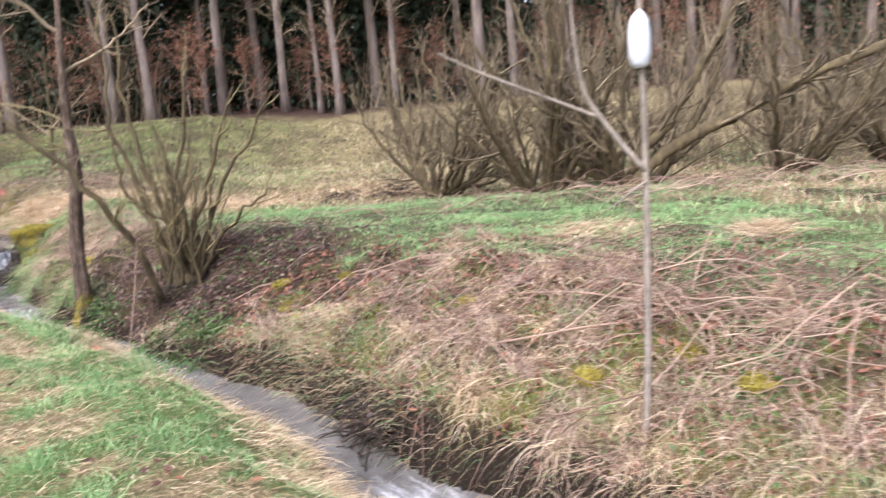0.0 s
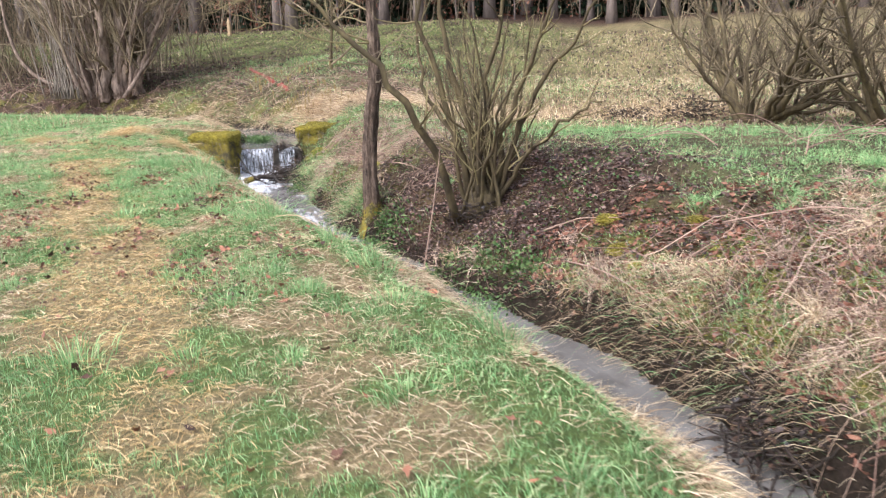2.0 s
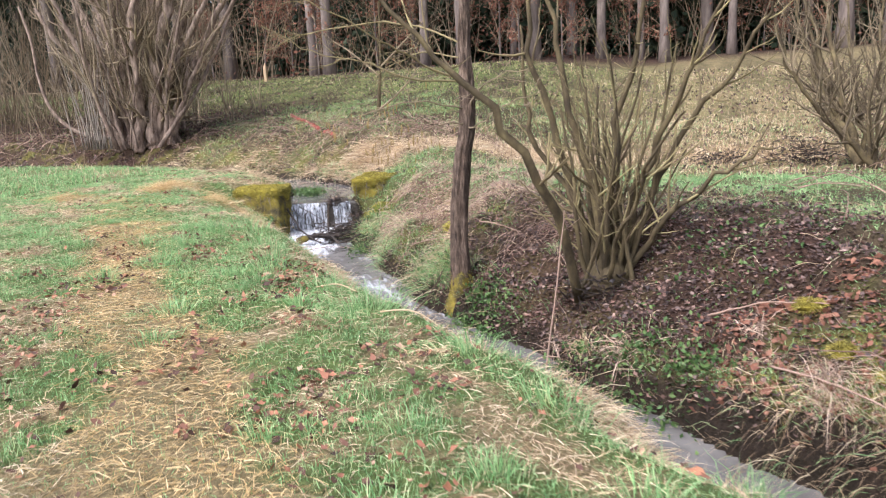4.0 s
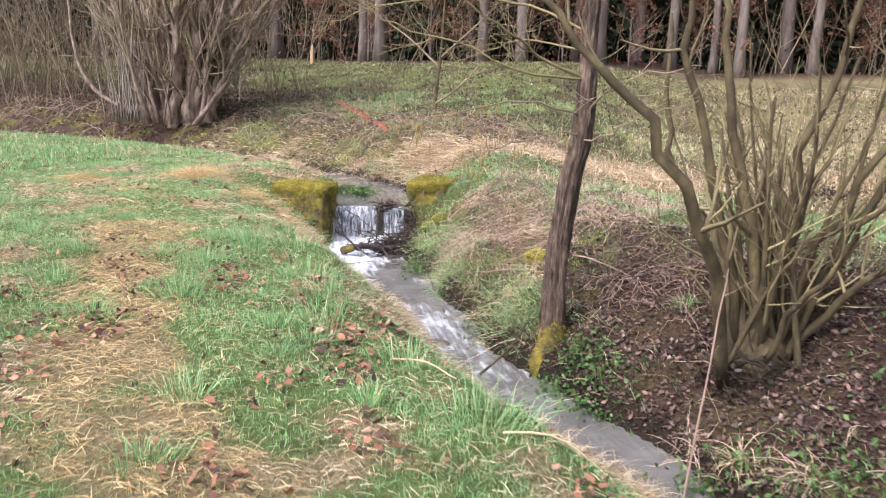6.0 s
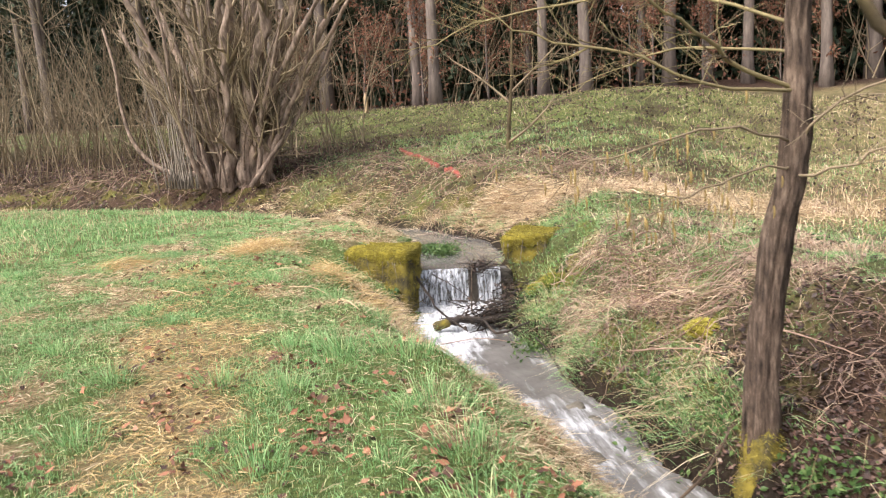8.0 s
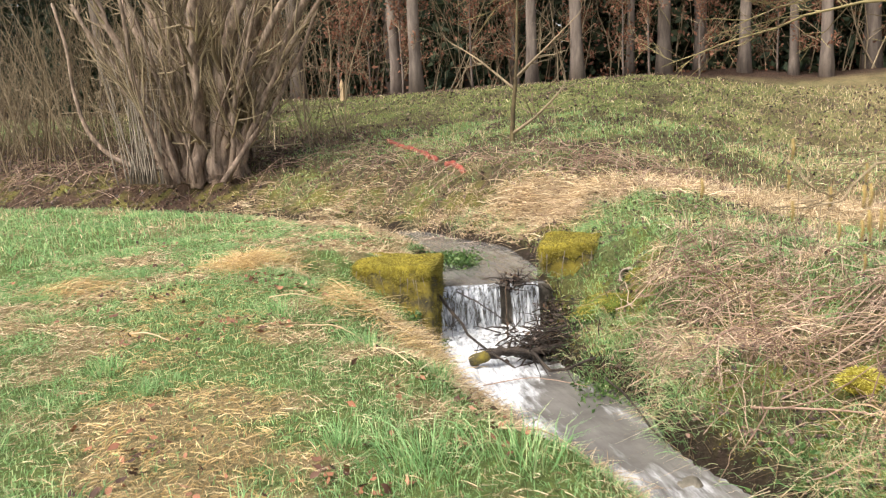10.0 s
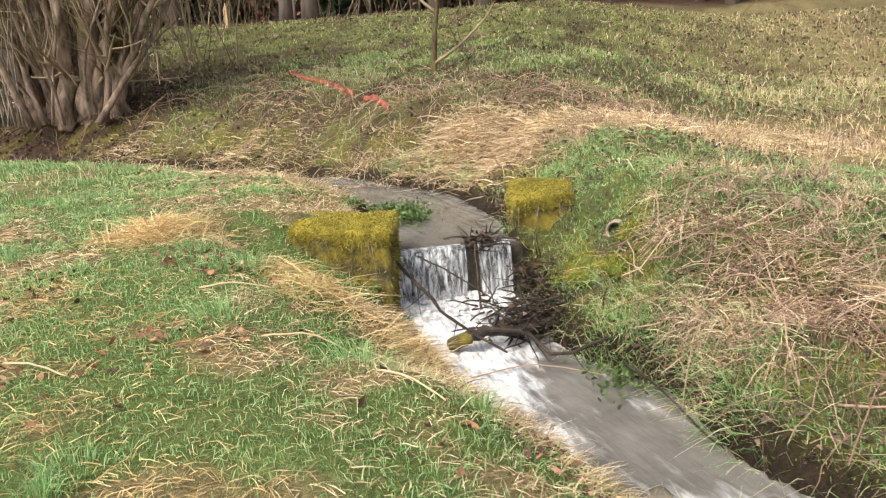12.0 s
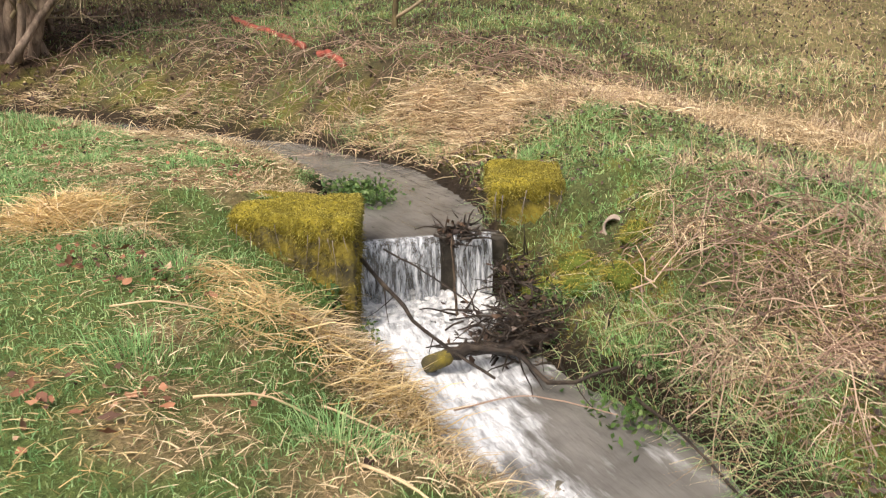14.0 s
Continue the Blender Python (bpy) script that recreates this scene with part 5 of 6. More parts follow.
for x, y, az in ((-8.9, 11.0, 20), (-8.3, 10.6, -35), (-9.6, 11.6, 10), (-8.0, 11.0, 60), (-9.9, 10.4, -15), (-7.2, 9.9, 35), (-5.2, 7.5, -20), (-8.55, 11.2, -5), (-4.4, 7.0, 15)):
    dx, dy = 0.22 * math.cos(radians(az)), 0.22 * math.sin(radians(az))
    stick("pale dry stalk lying in the grass", [(x - dx, y - dy, ground_at(x - dx, y - dy) + 0.02), (x, y, ground_at(x, y) + 0.05), (x + dx, y + dy, ground_at(x + dx, y + dy) + 0.025)], 0.0055, STRAW, rng, "dry_stalk", 0, 8, 0.6)

heap("dark wet twigs and roots under the drain", -8.05, 13.75, -0.80, 0.35, 0.3, 0.16, 80, 15)
heap("dark twigs caught between the weir and the bank", -8.3, 14.2, -0.72, 0.2, 0.2, 0.2, 50, 16)


# ---- growth on the ground: grass, straw, leaves, canes ----
FIELDS = {k: v.reshape(GX.shape) for k, v in (("z", fz), ("sd", sd), ("u", uu), ("g", cg), ("s", cs), ("l", cl), ("m", cm))}


def sample(name, x, y):
    """A field of the ground at any place."""
    i, j = np.clip(np.searchsorted(gx, x) - 1, 0, len(gx) - 2), np.clip(np.searchsorted(gy, y) - 1, 0, len(gy) - 2)
    f, g = (x - gx[i]) / (gx[i + 1] - gx[i]), (y - gy[j]) / (gy[j + 1] - gy[j])
    A = FIELDS[name]
    return (A[j, i] * (1 - f) + A[j, i + 1] * f) * (1 - g) + (A[j + 1, i] * (1 - f) + A[j + 1, i + 1] * f) * g


def downhill(x, y):
    e = 0.06
    v = np.stack([sample("z", x - e, y) - sample("z", x + e, y), sample("z", x, y - e) - sample("z", x, y + e)], 1) / (2 * e)
    return v


WALKED = np.array([(0.0, 0.0), (-2.0, 2.1), (-4.4, 5.0), (-5.7, 6.3), (-7.2, 7.7), (-7.9, 8.9)])


def scatter(rng, box, per_m2):
    n = int((box[1] - box[0]) * (box[3] - box[2]) * per_m2)
    x, y = rng.uniform(box[0], box[1], n), rng.uniform(box[2], box[3], n)
    a = np.abs(sample("sd", x, y)) - half_width(sample("u", x, y))
    return x, y, a


def join(parts):
    V, T, n = [], [], 0
    for v, t in parts:
        V.append(v)
        T.append(t + n)
        n += len(v)
    return np.concatenate(V), np.concatenate(T)


def way_up(rng, n, lean):
    az = rng.uniform(0, 2 * np.pi, n)
    t = np.abs(rng.normal(0, lean, n))
    return np.stack([np.cos(az) * np.sin(t), np.sin(az) * np.sin(t), np.cos(t)], 1)


rng = np.random.default_rng(201)
NEAR, MID, FAR = (-13, 4, 1.5, 17.6), (-24, 9, 1.5, 24), (-30, 14, 15, 32)
green, straw, gold, rough = [], [], [], []

# short green turf, thicker towards the walk
x, y, a = scatter(rng, NEAR, 2900)
d = near_line(x, y, WALKED)
left = sample("sd", x, y) < 0
g = sample("g", x, y)
keep = (a > 0.12) & (rng.random(len(x)) < (0.08 + 0.92 * g) * np.where(left, np.interp(d, [2.2, 5, 9], [1, 0.7, 0.5]), np.interp(a, [2.5, 6.5], [1.0, 0.35])))
x, y, d, g, left = x[keep], y[keep], d[keep], g[keep], left[keep]
tall = step(0.45, 0.68, fbm(x + 5, y - 3, 1.9))
H = (0.025 + 0.045 * rng.random(len(x)) + 0.08 * tall * rng.random(len(x))) * (0.55 + 0.4 * g) * np.where(left, 1.0, 1.2)
P = np.stack([x, y, sample("z", x, y) - 0.008], 1)
green.append(blades(rng, P, H, np.interp(d, [1.5, 6], [0.0017, 0.0034]), way_up(rng, len(x), 0.7), 0.5))

# tufts
c = []
for box, n in ((NEAR, 420),):
    tx, ty = rng.uniform(box[0], box[1], n), rng.uniform(box[2], box[3], n)
    ta = np.abs(sample("sd", tx, ty)) - half_width(sample("u", tx, ty))
    ok = (ta > 0.15) & (rng.random(n) < 0.25 + 0.75 * sample("g", tx, ty))
    c += list(zip(tx[ok], ty[ok], rng.uniform(0.05, 0.12, ok.sum()), rng.uniform(0.10, 0.2, ok.sum())))
c += [(-3.31, 5.96, 0.14, 0.22), (-2.5, 5.7, 0.12, 0.24), (-4.75, 7.04, 0.16, 0.26), (-7.5, 9.3, 0.15, 0.26), (-6.3, 8.44, 0.16, 0.24), (-7.2, 9.5, 0.16, 0.24), (-6.7, 8.9, 0.14, 0.24), (-6.0, 7.9, 0.14, 0.22),
      (-9.45, 11.15, 0.14, 0.22), (-7.0, 7.9, 0.12, 0.22), (-8.6, 10.9, 0.14, 0.2), (-5.3, 7.6, 0.14, 0.22), (-9.9, 16.98, 0.2, 0.25), (-9.3, 16.6, 0.2, 0.22), (-10.4, 17.25, 0.2, 0.25), (-7.6, 13.0, 0.2, 0.2), (-7.9, 12.85, 0.14, 0.2), (-2.2, 5.15, 0.13, 0.22), (-3.9, 6.55, 0.12, 0.2)]
for cx, cy, cr, ch in c:
    n = int(60 + 500 * cr)
    px, py = rng.normal(cx, cr * 0.6, n), rng.normal(cy, cr * 0.6, n)
    out = np.stack([(px - cx) / cr * 0.5, (py - cy) / cr * 0.5, np.ones(n)], 1) + rng.normal(0, 0.22, (n, 3))
    green.append(blades(rng, np.stack([px, py, sample("z", px, py) - 0.01], 1), ch * rng.uniform(0.5, 1.2, n), 0.0022, out, 0.5))

# matted straw on the left meadow
x, y, a = scatter(rng, NEAR, 2100)
s, d = sample("s", x, y), near_line(x, y, WALKED)
left = sample("sd", x, y) < 0
keep = left & (a > 0.02) & (rng.random(len(x)) < (0.10 + 0.88 * s) * np.interp(d, [2.5, 8], [1, 0.5]))
x, y, a, d = x[keep], y[keep], a[keep], d[keep]
n = len(x)
dh = downhill(x, y)
steep = np.clip(np.hypot(dh[:, 0], dh[:, 1]), 0, 2)
az = rng.uniform(0, 2 * np.pi, n)
way = np.stack([np.cos(az), np.sin(az), rng.uniform(0.02, 0.5, n)], 1)
lip = step(0.9, 0.3, a)[:, None]
way = way * (1 - 0.75 * lip) + lip * (np.concatenate([dh, -0.25 * steep[:, None]], 1) + rng.normal(0, 0.55, (n, 3)) + np.array([0, 0, 0.12]))
H = rng.uniform(0.025, 0.105, n) * (1 + 0.6 * lip[:, 0])
B = blades(rng, np.stack([x, y, sample("z", x, y) + rng.uniform(0, 0.018, n)], 1), H, np.interp(d, [1.5, 6], [0.0016, 0.003]), way, 0.25)
onpath = near_line(x, y, TRACK) + 0.25 * (rng.random(n) - 0.5) < 0.45
pick = np.repeat(onpath, 5)
tp = np.repeat(onpath, 3)
remap = np.cumsum(pick) - 1
gold.append((B[0][pick], remap[B[1][tp]]))
remap = np.cumsum(~pick) - 1
straw.append((B[0][~pick], remap[B[1][~tp]]))

# long fallen straw in beds and mounds
for cx, cy, r, n in ((-10.85, 12.75, 0.34, 1300), (-9.15, 11.8, 0.3, 420), (-9.5, 12.2, 0.25, 300), (-8.6, 11.6, 0.25, 300), (-11.6, 11.4, 0.3, 400), (-8.9, 17.15, 0.7, 4200), (-7.4, 17.6, 0.8, 3200), (-9.7, 17.5, 0.6, 2200), (-5.7, 18.2, 0.9, 1500), (-6.9, 12.8, 0.4, 350), (-6.4, 13.05, 0.5, 400), (-6.1, 12.5, 0.5, 500), (-15.6, 18.9, 0.7, 700), (-13, 18.1, 1.2, 2000), (-11.6, 15.9, 0.6, 1300), (3.15, 7.5, 0.3, 900), (1.5, 8.3, 0.6, 900)):
    px, py = rng.normal(cx, r * 0.6, n), rng.normal(cy, r * 0.6, n)
    lift = 0.10 * np.exp(-((px - cx) ** 2 + (py - cy) ** 2) / (r * r * 0.4)) * rng.random(n)
    main = rng.uniform(0, 2 * np.pi)
    az = rng.normal(main, 1.5, n) + 2.2 * (fbm(px, py, 3.0) - 0.5)
    way = np.stack([np.cos(az), np.sin(az), rng.normal(0.15, 0.28, n)], 1)
    ok = np.abs(sample("sd", px, py)) > half_width(sample("u", px, py)) + 0.03
    (gold if cx < -8.5 and cy < 13 else straw).append(blades(rng, np.stack([px, py, sample("z", px, py) + lift + 0.01], 1)[ok], rng.uniform(0.1, 0.32, ok.sum()), 0.0026 if cy < 15 else 0.005, way[ok], 0.35))

# right bank: grass hanging towards the water
x, y, a = scatter(rng, (-10, 4, 1.5, 17.6), 420)
sdv = sample("sd", x, y)
s = sample("s", x, y)
keep = (sdv > 0) & (a > 0.0) & (a < 3.2) & (rng.random(len(x)) < (0.04 + 0.8 * s) * (0.12 + 0.88 * step(0.44, 0.56, fbm(x + 8, y, 2.4))))
x, y, a = x[keep], y[keep], a[keep]
n = len(x)
dh = downhill(x, y)
clump = rng.normal(0, 0.5, (n, 3)) + 2.4 * np.stack([fbm(x, y, 1.7) - 0.5, fbm(x + 9, y, 1.7) - 0.5, 0 * x], 1)
way = np.concatenate([dh * 0.9, 0.30 + 0.15 * rng.normal(0, 1, (n, 1))], 1) + clump
B = blades(rng, np.stack([x, y, sample("z", x, y)], 1), rng.uniform(0.12, 0.36, n) * (1 - 0.35 * step(1.2, 2.5, a)), 0.0024, way, 0.75)
straw.append(B)
# thick hanging grass on the bank downstream
x, y, a = scatter(rng, (-4, 4, 1.5, 9.2), 380)
keep = (sample("sd", x, y) > 0) & (a > 0.0) & (a < 2.6) & (rng.random(len(x)) < sample("s", x, y) * (0.15 + 0.85 * step(0.42, 0.56, fbm(x, y, 1.6))))
x, y, a = x[keep], y[keep], a[keep]
n = len(x)
way = np.concatenate([downhill(x, y) * 0.7, 0.35 + 0.2 * rng.normal(0, 1, (n, 1))], 1) + rng.normal(0, 0.35, (n, 3)) + 2.6 * np.stack([fbm(x, y, 2.3) - 0.5, fbm(x + 9, y, 2.3) - 0.5, 0 * x], 1)
grey = [blades(rng, np.stack([x, y, sample("z", x, y)], 1), rng.uniform(0.06, 0.28, n), 0.0020, way, 0.9)]
# tussocks of long straw flopped down the right bank, with bare gaps between
pale, rosy = [], []


def tussock(cx, cy, n, r, length, into):
    px, py = rng.normal(cx, r * 0.5, n), rng.normal(cy, r * 0.5, n)
    dh = downhill(np.full(n, cx), np.full(n, cy))
    dh = dh / np.maximum(1, np.linalg.norm(dh, axis=1))[:, None]
    az = rng.normal(0, 1.0, n)
    comb = np.stack([dh[:, 0] * np.cos(az) - dh[:, 1] * np.sin(az), dh[:, 0] * np.sin(az) + dh[:, 1] * np.cos(az)], 1)
    way = np.concatenate([comb * rng.uniform(0.3, 1.1, (n, 1)), rng.uniform(0.25, 1.0, (n, 1))], 1) + rng.normal(0, 0.25, (n, 3))
    into.append(strands(rng, np.stack([px, py, sample("z", px, py) - 0.01], 1), length * rng.uniform(0.4, 1.25, n), 0.0031, way, rng.uniform(0.4, 1.3, n)))


x, y, a = scatter(rng, (-4.2, 4.2, 1.5, 9.4), 24)
for cx, cy, ca in zip(x, y, a):
    if sample("sd", cx, cy) > 0 and 0.1 < ca < 2.6 and rng.random() < 0.15 + 0.85 * float(sample("s", cx, cy)) and fbm(np.array([cx]), np.array([cy]), 1.1)[0] > 0.40:
        tussock(cx, cy, int(rng.uniform(40, 95)), rng.uniform(0.05, 0.13), rng.uniform(0.2, 0.46), rosy if rng.random() < 0.6 else pale)
x, y, a = scatter(rng, (-7.3, -4.2, 10.6, 15.2), 17)
for cx, cy, ca in zip(x, y, a):
    if sample("sd", cx, cy) > 0 and 0.3 < ca < 2.8 and fbm(np.array([cx + 2]), np.array([cy]), 0.9)[0] > 0.44:
        tussock(cx, cy, int(rng.uniform(30, 70)), rng.uniform(0.06, 0.14), rng.uniform(0.2, 0.5), rosy if rng.random() < 0.7 else pale)
for cx, cy, k in ((-8.6, 16.95, 26), (-7.7, 17.2, 26), (-9.6, 17.35, 16), (-6.6, 17.7, 16), (-10.6, 18.0, 12), (-5.2, 18.4, 12)):
    for _ in range(k):
        tussock(rng.normal(cx, 0.4), rng.normal(cy, 0.3), 45, 0.14, rng.uniform(0.3, 0.6), rosy if rng.random() < 0.4 else pale)
for cx, cy, k in ((-15.6, 17.1, 9), (-14.4, 16.9, 8), (-13.2, 16.4, 8), (-12.1, 15.9, 8), (-11.2, 15.4, 6), (-10.85, 12.8, 9)):
    for _ in range(k):
        tussock(rng.normal(cx, 0.3), rng.normal(cy, 0.16), 40, 0.14, rng.uniform(0.22, 0.42), pale)
# straw hanging over the lip of the left bank
x, y, a = scatter(rng, (-9.2, 2.0, 3.0, 13.0), 420)
keep = (sample("sd", x, y) < 0) & (a > 0.02) & (a < 0.75) & (rng.random(len(x)) < step(0.36, 0.6, fbm(x + 21, y, 1.3)) * np.interp(y, [8, 10], [1.0, 0.55]))
x, y, n = x[keep], y[keep], keep.sum()
dh = downhill(x, y)
dh = dh / np.maximum(0.6, np.linalg.norm(dh, axis=1))[:, None]
way = np.concatenate([dh * 0.9, np.full((n, 1), 0.35)], 1) + rng.normal(0, 0.38, (n, 3))
pale.append(strands(rng, np.stack([x, y, sample("z", x, y)], 1), rng.uniform(0.1, 0.34, n), 0.0021, way, rng.uniform(0.4, 1.2, n)))
straw += pale
grey += rosy
# green and dead blades overhanging the waterline
x, y, a = scatter(rng, (-10, 3, 3, 15), 3000)
keep = (sample("sd", x, y) > 0) & (a > -0.02) & (a < 0.55) & (rng.random(len(x)) < (0.30 + 0.7 * step(0.45, 0.6, fbm(x, y, 2.0))) * (1 - 0.92 * step(7.6, 8.4, y) * step(11.0, 10.4, y)))
x, y = x[keep], y[keep]
n = len(x)
way = np.concatenate([downhill(x, y) * 0.35, 0.55 + 0.3 * rng.random((n, 1))], 1) + rng.normal(0, 0.4, (n, 3))
Pw = np.stack([x, y, np.maximum(sample("z", x, y), level(sample("u", x, y)) - 0.02)], 1)
pick = rng.random(n) < 0.3 + 0.45 * step(8.6, 9.6, y)
green.append(blades(rng, Pw[pick], rng.uniform(0.06, 0.2, pick.sum()), 0.0022, way[pick], 0.8))
straw.append(blades(rng, Pw[~pick], rng.uniform(0.08, 0.26, (~pick).sum()), 0.0020, way[~pick], 0.9))
# short moss on the banks
x, y, a = scatter(rng, (-10, 4, 1.5, 15.5), 2600)
keep = (a > 0.05) & (a < 2.6) & (rng.random(len(x)) < 0.75 * step(0.25, 0.7, sample("m", x, y)))
n = keep.sum()
mossy = [blades(rng, np.stack([x, y, sample("z", x, y) - 0.003], 1)[keep], rng.uniform(0.012, 0.035, n), 0.0035, way_up(rng, n, 0.8), 0.3)]
# the far meadow and hill
x, y, a = scatter(rng, FAR, 340)
keep = (sample("sd", x, y) > 0) & (a > 0.05) & (rng.random(len(x)) < sample("g", x, y) + 0.1)
n = keep.sum()
rough.append(blades(rng, np.stack([x, y, sample("z", x, y)], 1)[keep], rng.uniform(0.04, 0.12, n), 0.005, way_up(rng, n, 1.0), 0.6))
x, y, a = scatter(rng, FAR, 170)
keep = (sample("sd", x, y) > 0) & (a > 0.05) & (rng.random(len(x)) < sample("s", x, y) * 0.75 + 0.02)
n = keep.sum()
straw.append(blades(rng, np.stack([x, y, sample("z", x, y)], 1)[keep], rng.uniform(0.08, 0.22, n), 0.005, way_up(rng, n, 1.3), 0.6))
# the far part of the left meadow and the right flat
x, y, a = scatter(rng, MID, 330)
inside = (x > -13) & (x < 4) & (y < 17.6)
right = sample("sd", x, y) > 0
keep = (~inside | (right & (a > 4.5))) & (a > 0.1) & (rng.random(len(x)) < sample("g", x, y))
n = keep.sum()
green.append(blades(rng, np.stack([x, y, sample("z", x, y)], 1)[keep], rng.uniform(0.05, 0.15, n), 0.0045, way_up(rng, n, 0.6), 0.5))
x, y, a = scatter(rng, MID, 170)
keep = ((x < -13) | (x > 4) | (y > 17.6)) & (a > 0.1) & (rng.random(len(x)) < sample("s", x, y))
n = keep.sum()
straw.append(blades(rng, np.stack([x, y, sample("z", x, y)], 1)[keep], rng.uniform(0.08, 0.25, n), 0.0045, way_up(rng, n, 1.1), 0.5))

for nm, lst, mt, lb in (("grass", green, GREEN, "short uneven green winter grass"), ("dry_grass", straw, STRAW, "pale tan matted dead grass and straw"), ("hanging_grass", grey, PINKSTRAW, "grey-pink dead grass hanging over the bank"), ("bank_moss", mossy, MOSSBLADE, "low yellow-green moss on the stream banks"), ("rough_grass", rough, HILLGRASS, "dull olive grass on the far slope"), ("trodden_grass", gold, GOLD, "yellowed trodden grass along the track")):
    V, T = join(lst)
    tagged(part(nm, tri_mesh(nm, V, T), mt), lb, "grass", kind="stuff")

# dead leaves
lv = []
x, y, a = scatter(rng, NEAR, 800)
l, left = sample("l", x, y), sample("sd", x, y) < 0
keep = (a > 0.03) & (rng.random(len(x)) < np.where(left, 0.5 * l * step(0.40, 0.66, fbm(x, y, 3.4)) + 0.008, 0.12 + 0.6 * l)) & (left | (a < 3.5))
P = np.stack([x, y, sample("z", x, y) + rng.uniform(0.008, 0.04, len(x))], 1)[keep]
lk = left[keep] | ((P[:, 0] > -2.8) & (P[:, 1] < 9.0) & (rng.random(len(P)) < 0.75))
lv.append(dead_leaves(rng, P[left[keep]], 0.028))
red = [dead_leaves(rng, P[lk & ~left[keep]], 0.036)]
dull = [dead_leaves(rng, P[~lk], 0.026)]
x, y, a = scatter(rng, (-6.2, 1.5, 5.5, 11.8), 900)
keep = (sample("sd", x, y) > 0) & (a > 0.03) & (a < 2.6) & (rng.random(len(x)) < sample("l", x, y) ** 2)
dull.append(dead_leaves(rng, np.stack([x, y, sample("z", x, y) + rng.uniform(0.004, 0.03, len(x))], 1)[keep], 0.024))
x, y, a = scatter(rng, FAR, 110)
keep = (sample("sd", x, y) > 0) & (a > 0.1) & (rng.random(len(x)) < sample("l", x, y) * np.where((x < -15) & (y < 24), 1.0, 0.4))
dull.append(leaf_cloud(rng, np.stack([x, y, sample("z", x, y) + 0.03], 1)[keep], 0.042))
V, T = join(lv)
tagged(part("fallen_leaves", tri_mesh("fallen_leaves", V, T), LEAFY), "red-brown dead leaves on the grass", "leaves", kind="stuff")
V, T = join(red)
tagged(part("bank_leaves", tri_mesh("bank_leaves", V, T), BEECH), "red-brown beech leaves lying on the steep bank", "leaves", kind="stuff")
V, T = join(dull)
tagged(part("leaf_litter", tri_mesh("leaf_litter", V, T), LITTER), "dull purple-brown wet leaf litter on the bank", "leaves", kind="stuff")

# green herbs along the waterline
hb = []
for cx, cy, r, n in ((-3.3, 8.6, 0.28, 420), (-2.8, 8.3, 0.3, 520), (-3.8, 8.95, 0.25, 260), (-5.0, 10.15, 0.25, 420), (-5.55, 10.75, 0.2, 200), (-4.75, 9.85, 0.25, 320), (-9.9, 15.4, 0.3, 700), (-9.65, 15.1, 0.18, 250), (-9.35, 13.35, 0.16, 260), (-7.85, 13.9, 0.3, 500), (-2.5, 9.6, 0.6, 260), (-6.0, 11.3, 0.3, 300), (-7.5, 12.75, 0.25, 260), (1.6, 4.2, 0.4, 300)):
    px, py = rng.normal(cx, r * 0.6, n), rng.normal(cy, r * 0.6, n)
    z = np.maximum(sample("z", px, py), level(sample("u", px, py)))
    hb.append(leaf_cloud(rng, np.stack([px, py, z + rng.uniform(0.01, 0.10, n)], 1), 0.024))
V, T = join(hb)
tagged(part("herbs", tri_mesh("herbs", V, T), LEAFG), "low green herb leaves along the water", "herbs", kind="stuff")

# bramble canes arching over the right bank and the slope
def canes(name, label, n, where, length, r, seed):
    q = np.random.default_rng(seed)
    t = Tubes()
    for _ in range(n):
        cx, cy, sx, sy = where[q.integers(len(where))]
        px, py = q.normal(cx, sx), q.normal(cy, sy)
        if sample("sd", px, py) < half_width(sample("u", px, py)) + 0.05:
            continue
        z = float(sample("z", px, py))
        az = q.uniform(0, 2 * np.pi)
        ln = length * q.uniform(0.5, 1.3)
        k = np.linspace(0, 1, 7)
        bow = ln * q.uniform(0.12, 0.35)
        x = px + np.cos(az) * ln * (k - 0.3) + q.normal(0, 0.015, 7)
        y = py + np.sin(az) * ln * (k - 0.3) + q.normal(0, 0.015, 7)
        zz = sample("z", x, y) + 0.01 + bow * np.sin(np.pi * np.clip(k, 0, 1)) * q.uniform(0.3, 1.0)
        zz = np.maximum(zz, np.interp(k, [0, 1], [z, zz[-1]]))
        t.add(np.stack([x, y, zz], 1), np.linspace(r, r * 0.4, 7) * q.uniform(0.6, 1.3), 3, False)
    tagged(part(name, t.mesh(name), CANE), label, "brambles", kind="stuff")


canes("bramble_canes", "tangled dead bramble canes over the stream bank", 640, [(0.9, 5.2, 0.7, 0.6), (1.6, 4.6, 0.6, 0.6), (0.2, 6.2, 0.7, 0.5), (-0.8, 7.2, 0.7, 0.5), (2.2, 5.6, 0.8, 0.8), (1.3, 6.8, 0.9, 0.6)], 0.75, 0.0044, 301)
canes("bramble_canes", "long pale canes lying over the stream bank", 70, [(1.6, 4.9, 0.7, 0.6), (1.2, 5.8, 0.8, 0.5), (2.4, 4.6, 0.6, 0.6)], 1.6, 0.006, 306)
canes("bramble_canes", "tangle of pale dead canes beside the weir", 340, [(-6.75, 12.8, 0.35, 0.42), (-6.2, 13.0, 0.45, 0.45), (-6.95, 13.7, 0.25, 0.35), (-5.9, 12.3, 0.5, 0.4)], 0.75, 0.0046, 302)
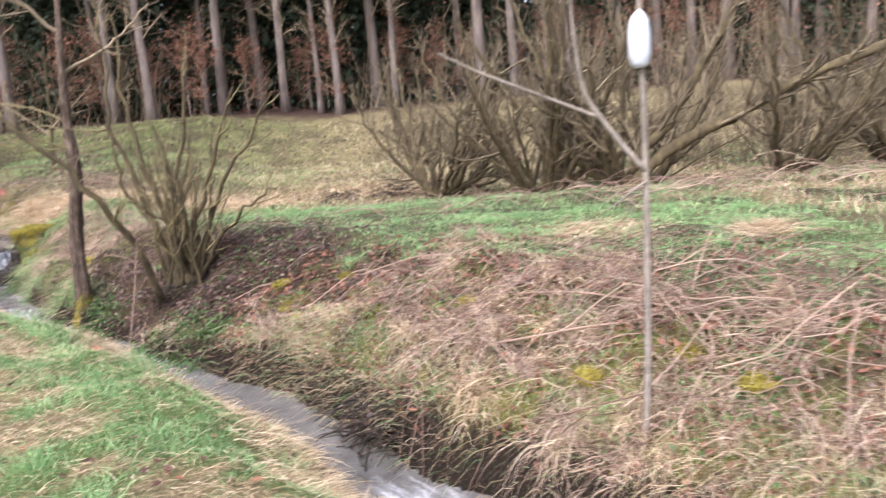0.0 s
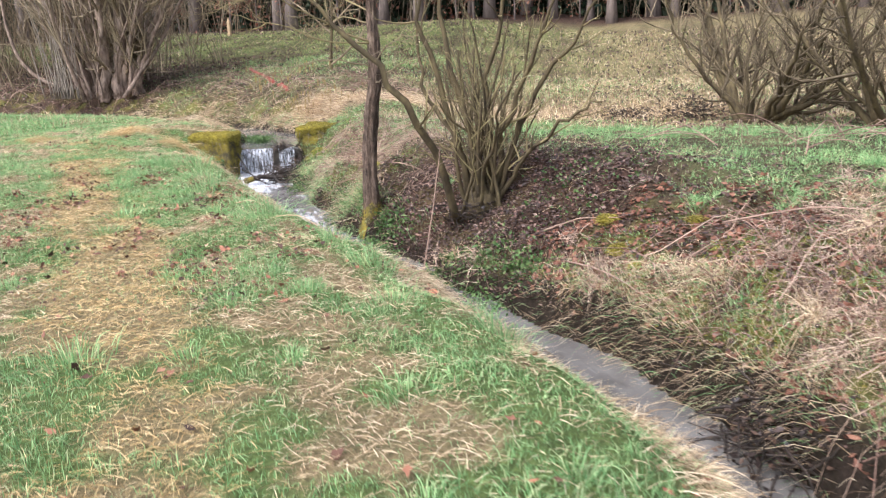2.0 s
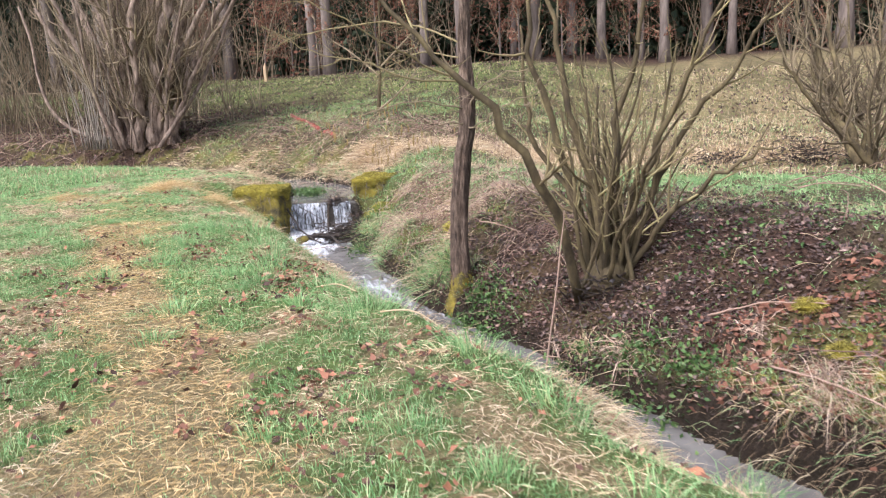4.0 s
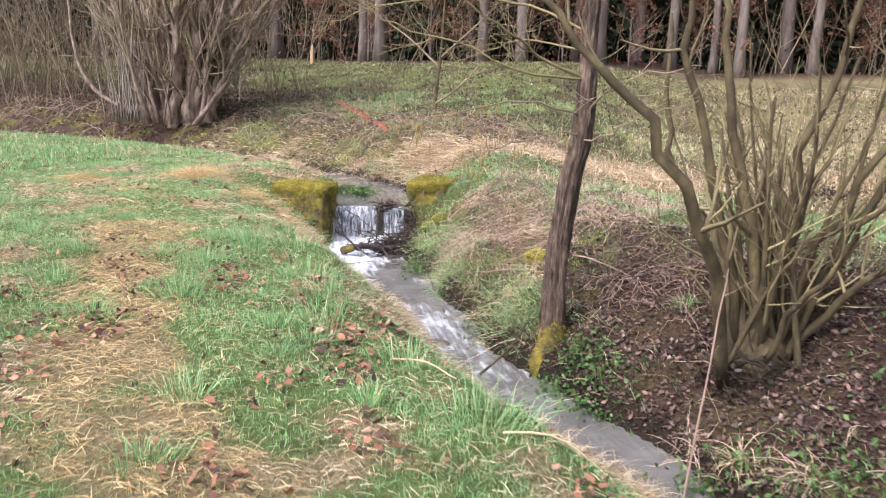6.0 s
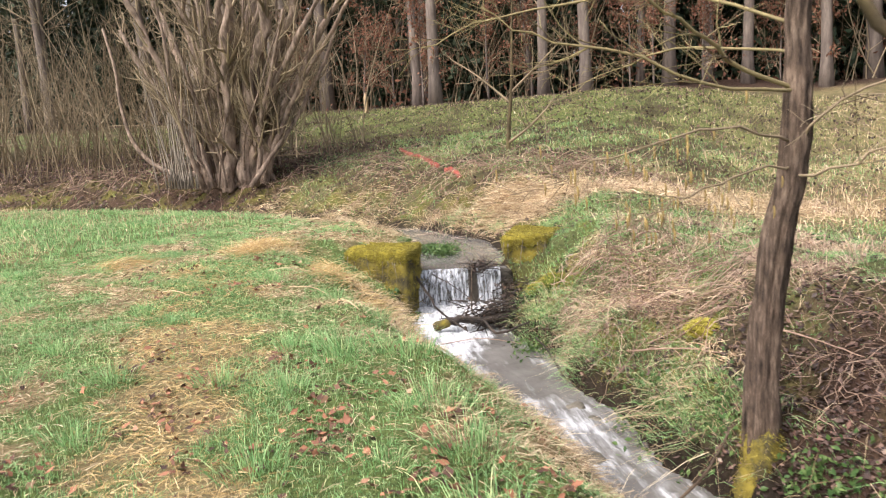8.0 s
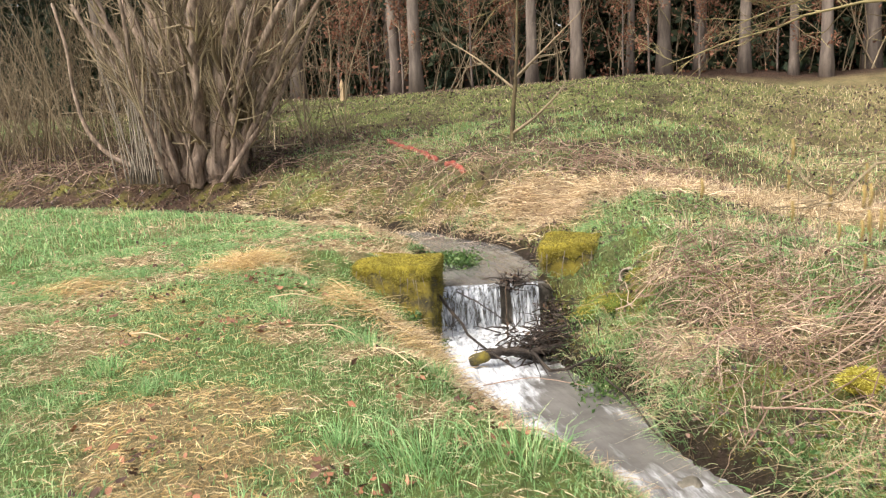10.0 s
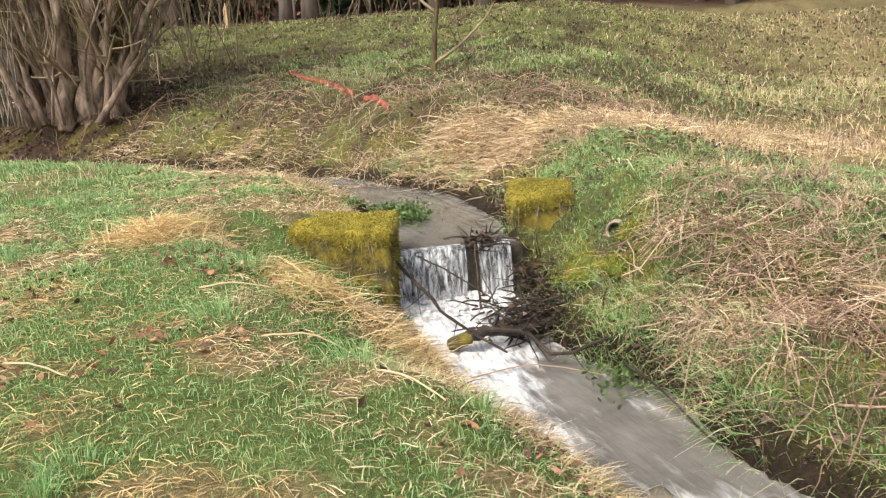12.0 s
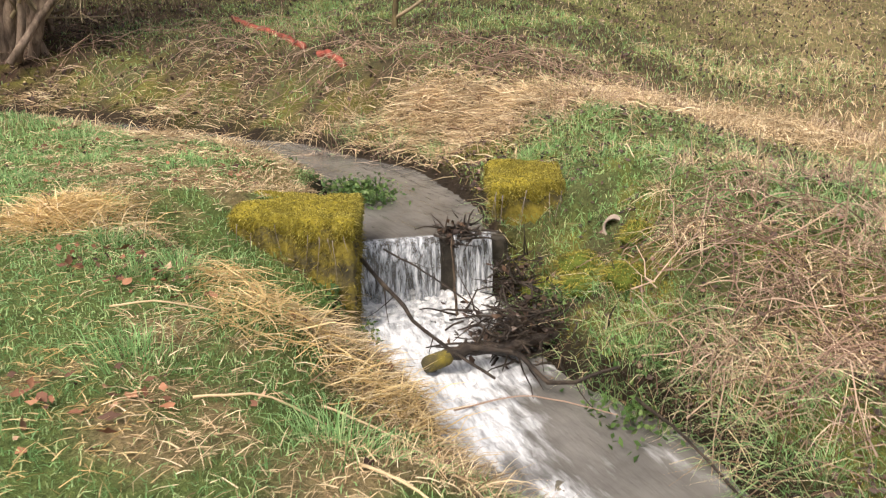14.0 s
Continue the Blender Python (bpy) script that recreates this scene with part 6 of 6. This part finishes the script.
canes("bramble_canes", "reddish dead fern stalks above the dark bank", 260, [(-4.6, 11.3, 0.5, 0.35), (-4.0, 10.9, 0.5, 0.4), (-4.4, 11.0, 0.4, 0.3)], 0.4, 0.003, 303)
canes("bramble_canes", "pinkish brambles on the grassy slope", 520, [(-11.5, 19.2, 1.4, 0.7), (-9.8, 19.3, 1.2, 0.7), (-13.5, 20.5, 1.5, 1.0), (-8.3, 18.6, 0.8, 0.6), (-16, 21, 1.5, 1)], 0.9, 0.006, 304)
canes("bramble_canes", "brown brushwood under the shrubs", 420, [(2.5, 12, 2.0, 0.8), (5, 11.5, 2.0, 1), (-20, 20.2, 2.5, 0.6), (-23, 20.3, 3, 0.8)], 1.2, 0.008, 305)


# thicket of thin stems at the forest edge and behind the willow
def thicket(label, boxes, height, r, seed, mat=TWIG):
    q = np.random.default_rng(seed)
    t = Tubes()
    for x0, x1, y0, y1, n in boxes:
        for _ in range(n):
            px, py = q.uniform(x0, x1), q.uniform(y0, y1)
            ln = wander(q, (px, py, float(sample("z", px, py)) - 0.1), (q.normal(0, 0.25), q.normal(0, 0.25), 1), height * q.uniform(0.5, 1.2), 6, 0.18, 0.1)
            t.add(ln, np.linspace(r, r * 0.3, 6) * q.uniform(0.5, 1.3), 3, False)
            sprout(q, t, ln, r, 4, height * 0.3, 0, 0.6, 0.2, 0.5)
    tagged(part("thicket", t.mesh("thicket"), mat), label, "thicket", kind="stuff")


thicket("brown leafless thicket behind the willow", [(-34, -19.5, 20.2, 25, 520), (-19, -15.5, 21.5, 24, 50)], 4.6, 0.018, 401)
thicket("brown leafless undergrowth at the forest edge", [(-30, -12, 32.5, 37, 160), (-12, 16, 36, 41, 220)], 4.5, 0.03, 402)
thicket("dense leafless scrub beyond the shrubs", [(5, 18, 17, 21.5, 230), (2, 7, 17.5, 20, 60)], 3.4, 0.02, 403, SHRUBTWIG)
q = np.random.default_rng(411)
n = 26000
xx = q.uniform(-50, 40, n)
yy = np.array([edge_y(v) for v in xx]) + 6 + 10 * q.random(n)
P = np.stack([xx, yy, land(xx, yy) + 9.5 * q.random(n) ** 1.3], 1)
V, T = leaf_cloud(q, P, 0.3)
tagged(part("understorey", tri_mesh("understorey", V, T), NEEDLES), "dark evergreen undergrowth deep in the forest", "undergrowth", kind="stuff")
n = 5000
xx = q.uniform(-30, 25, n)
yy = np.array([edge_y(v) for v in xx]) + 2 + 7 * q.random(n)
P = np.stack([xx, yy, land(xx, yy) + 5 * q.random(n) ** 1.6], 1)
V, T = leaf_cloud(q, P, 0.10)
tagged(part("understorey", tri_mesh("understorey", V, T), BEECH), "red-brown dead beech leaves deep in the forest", "undergrowth", kind="stuff")
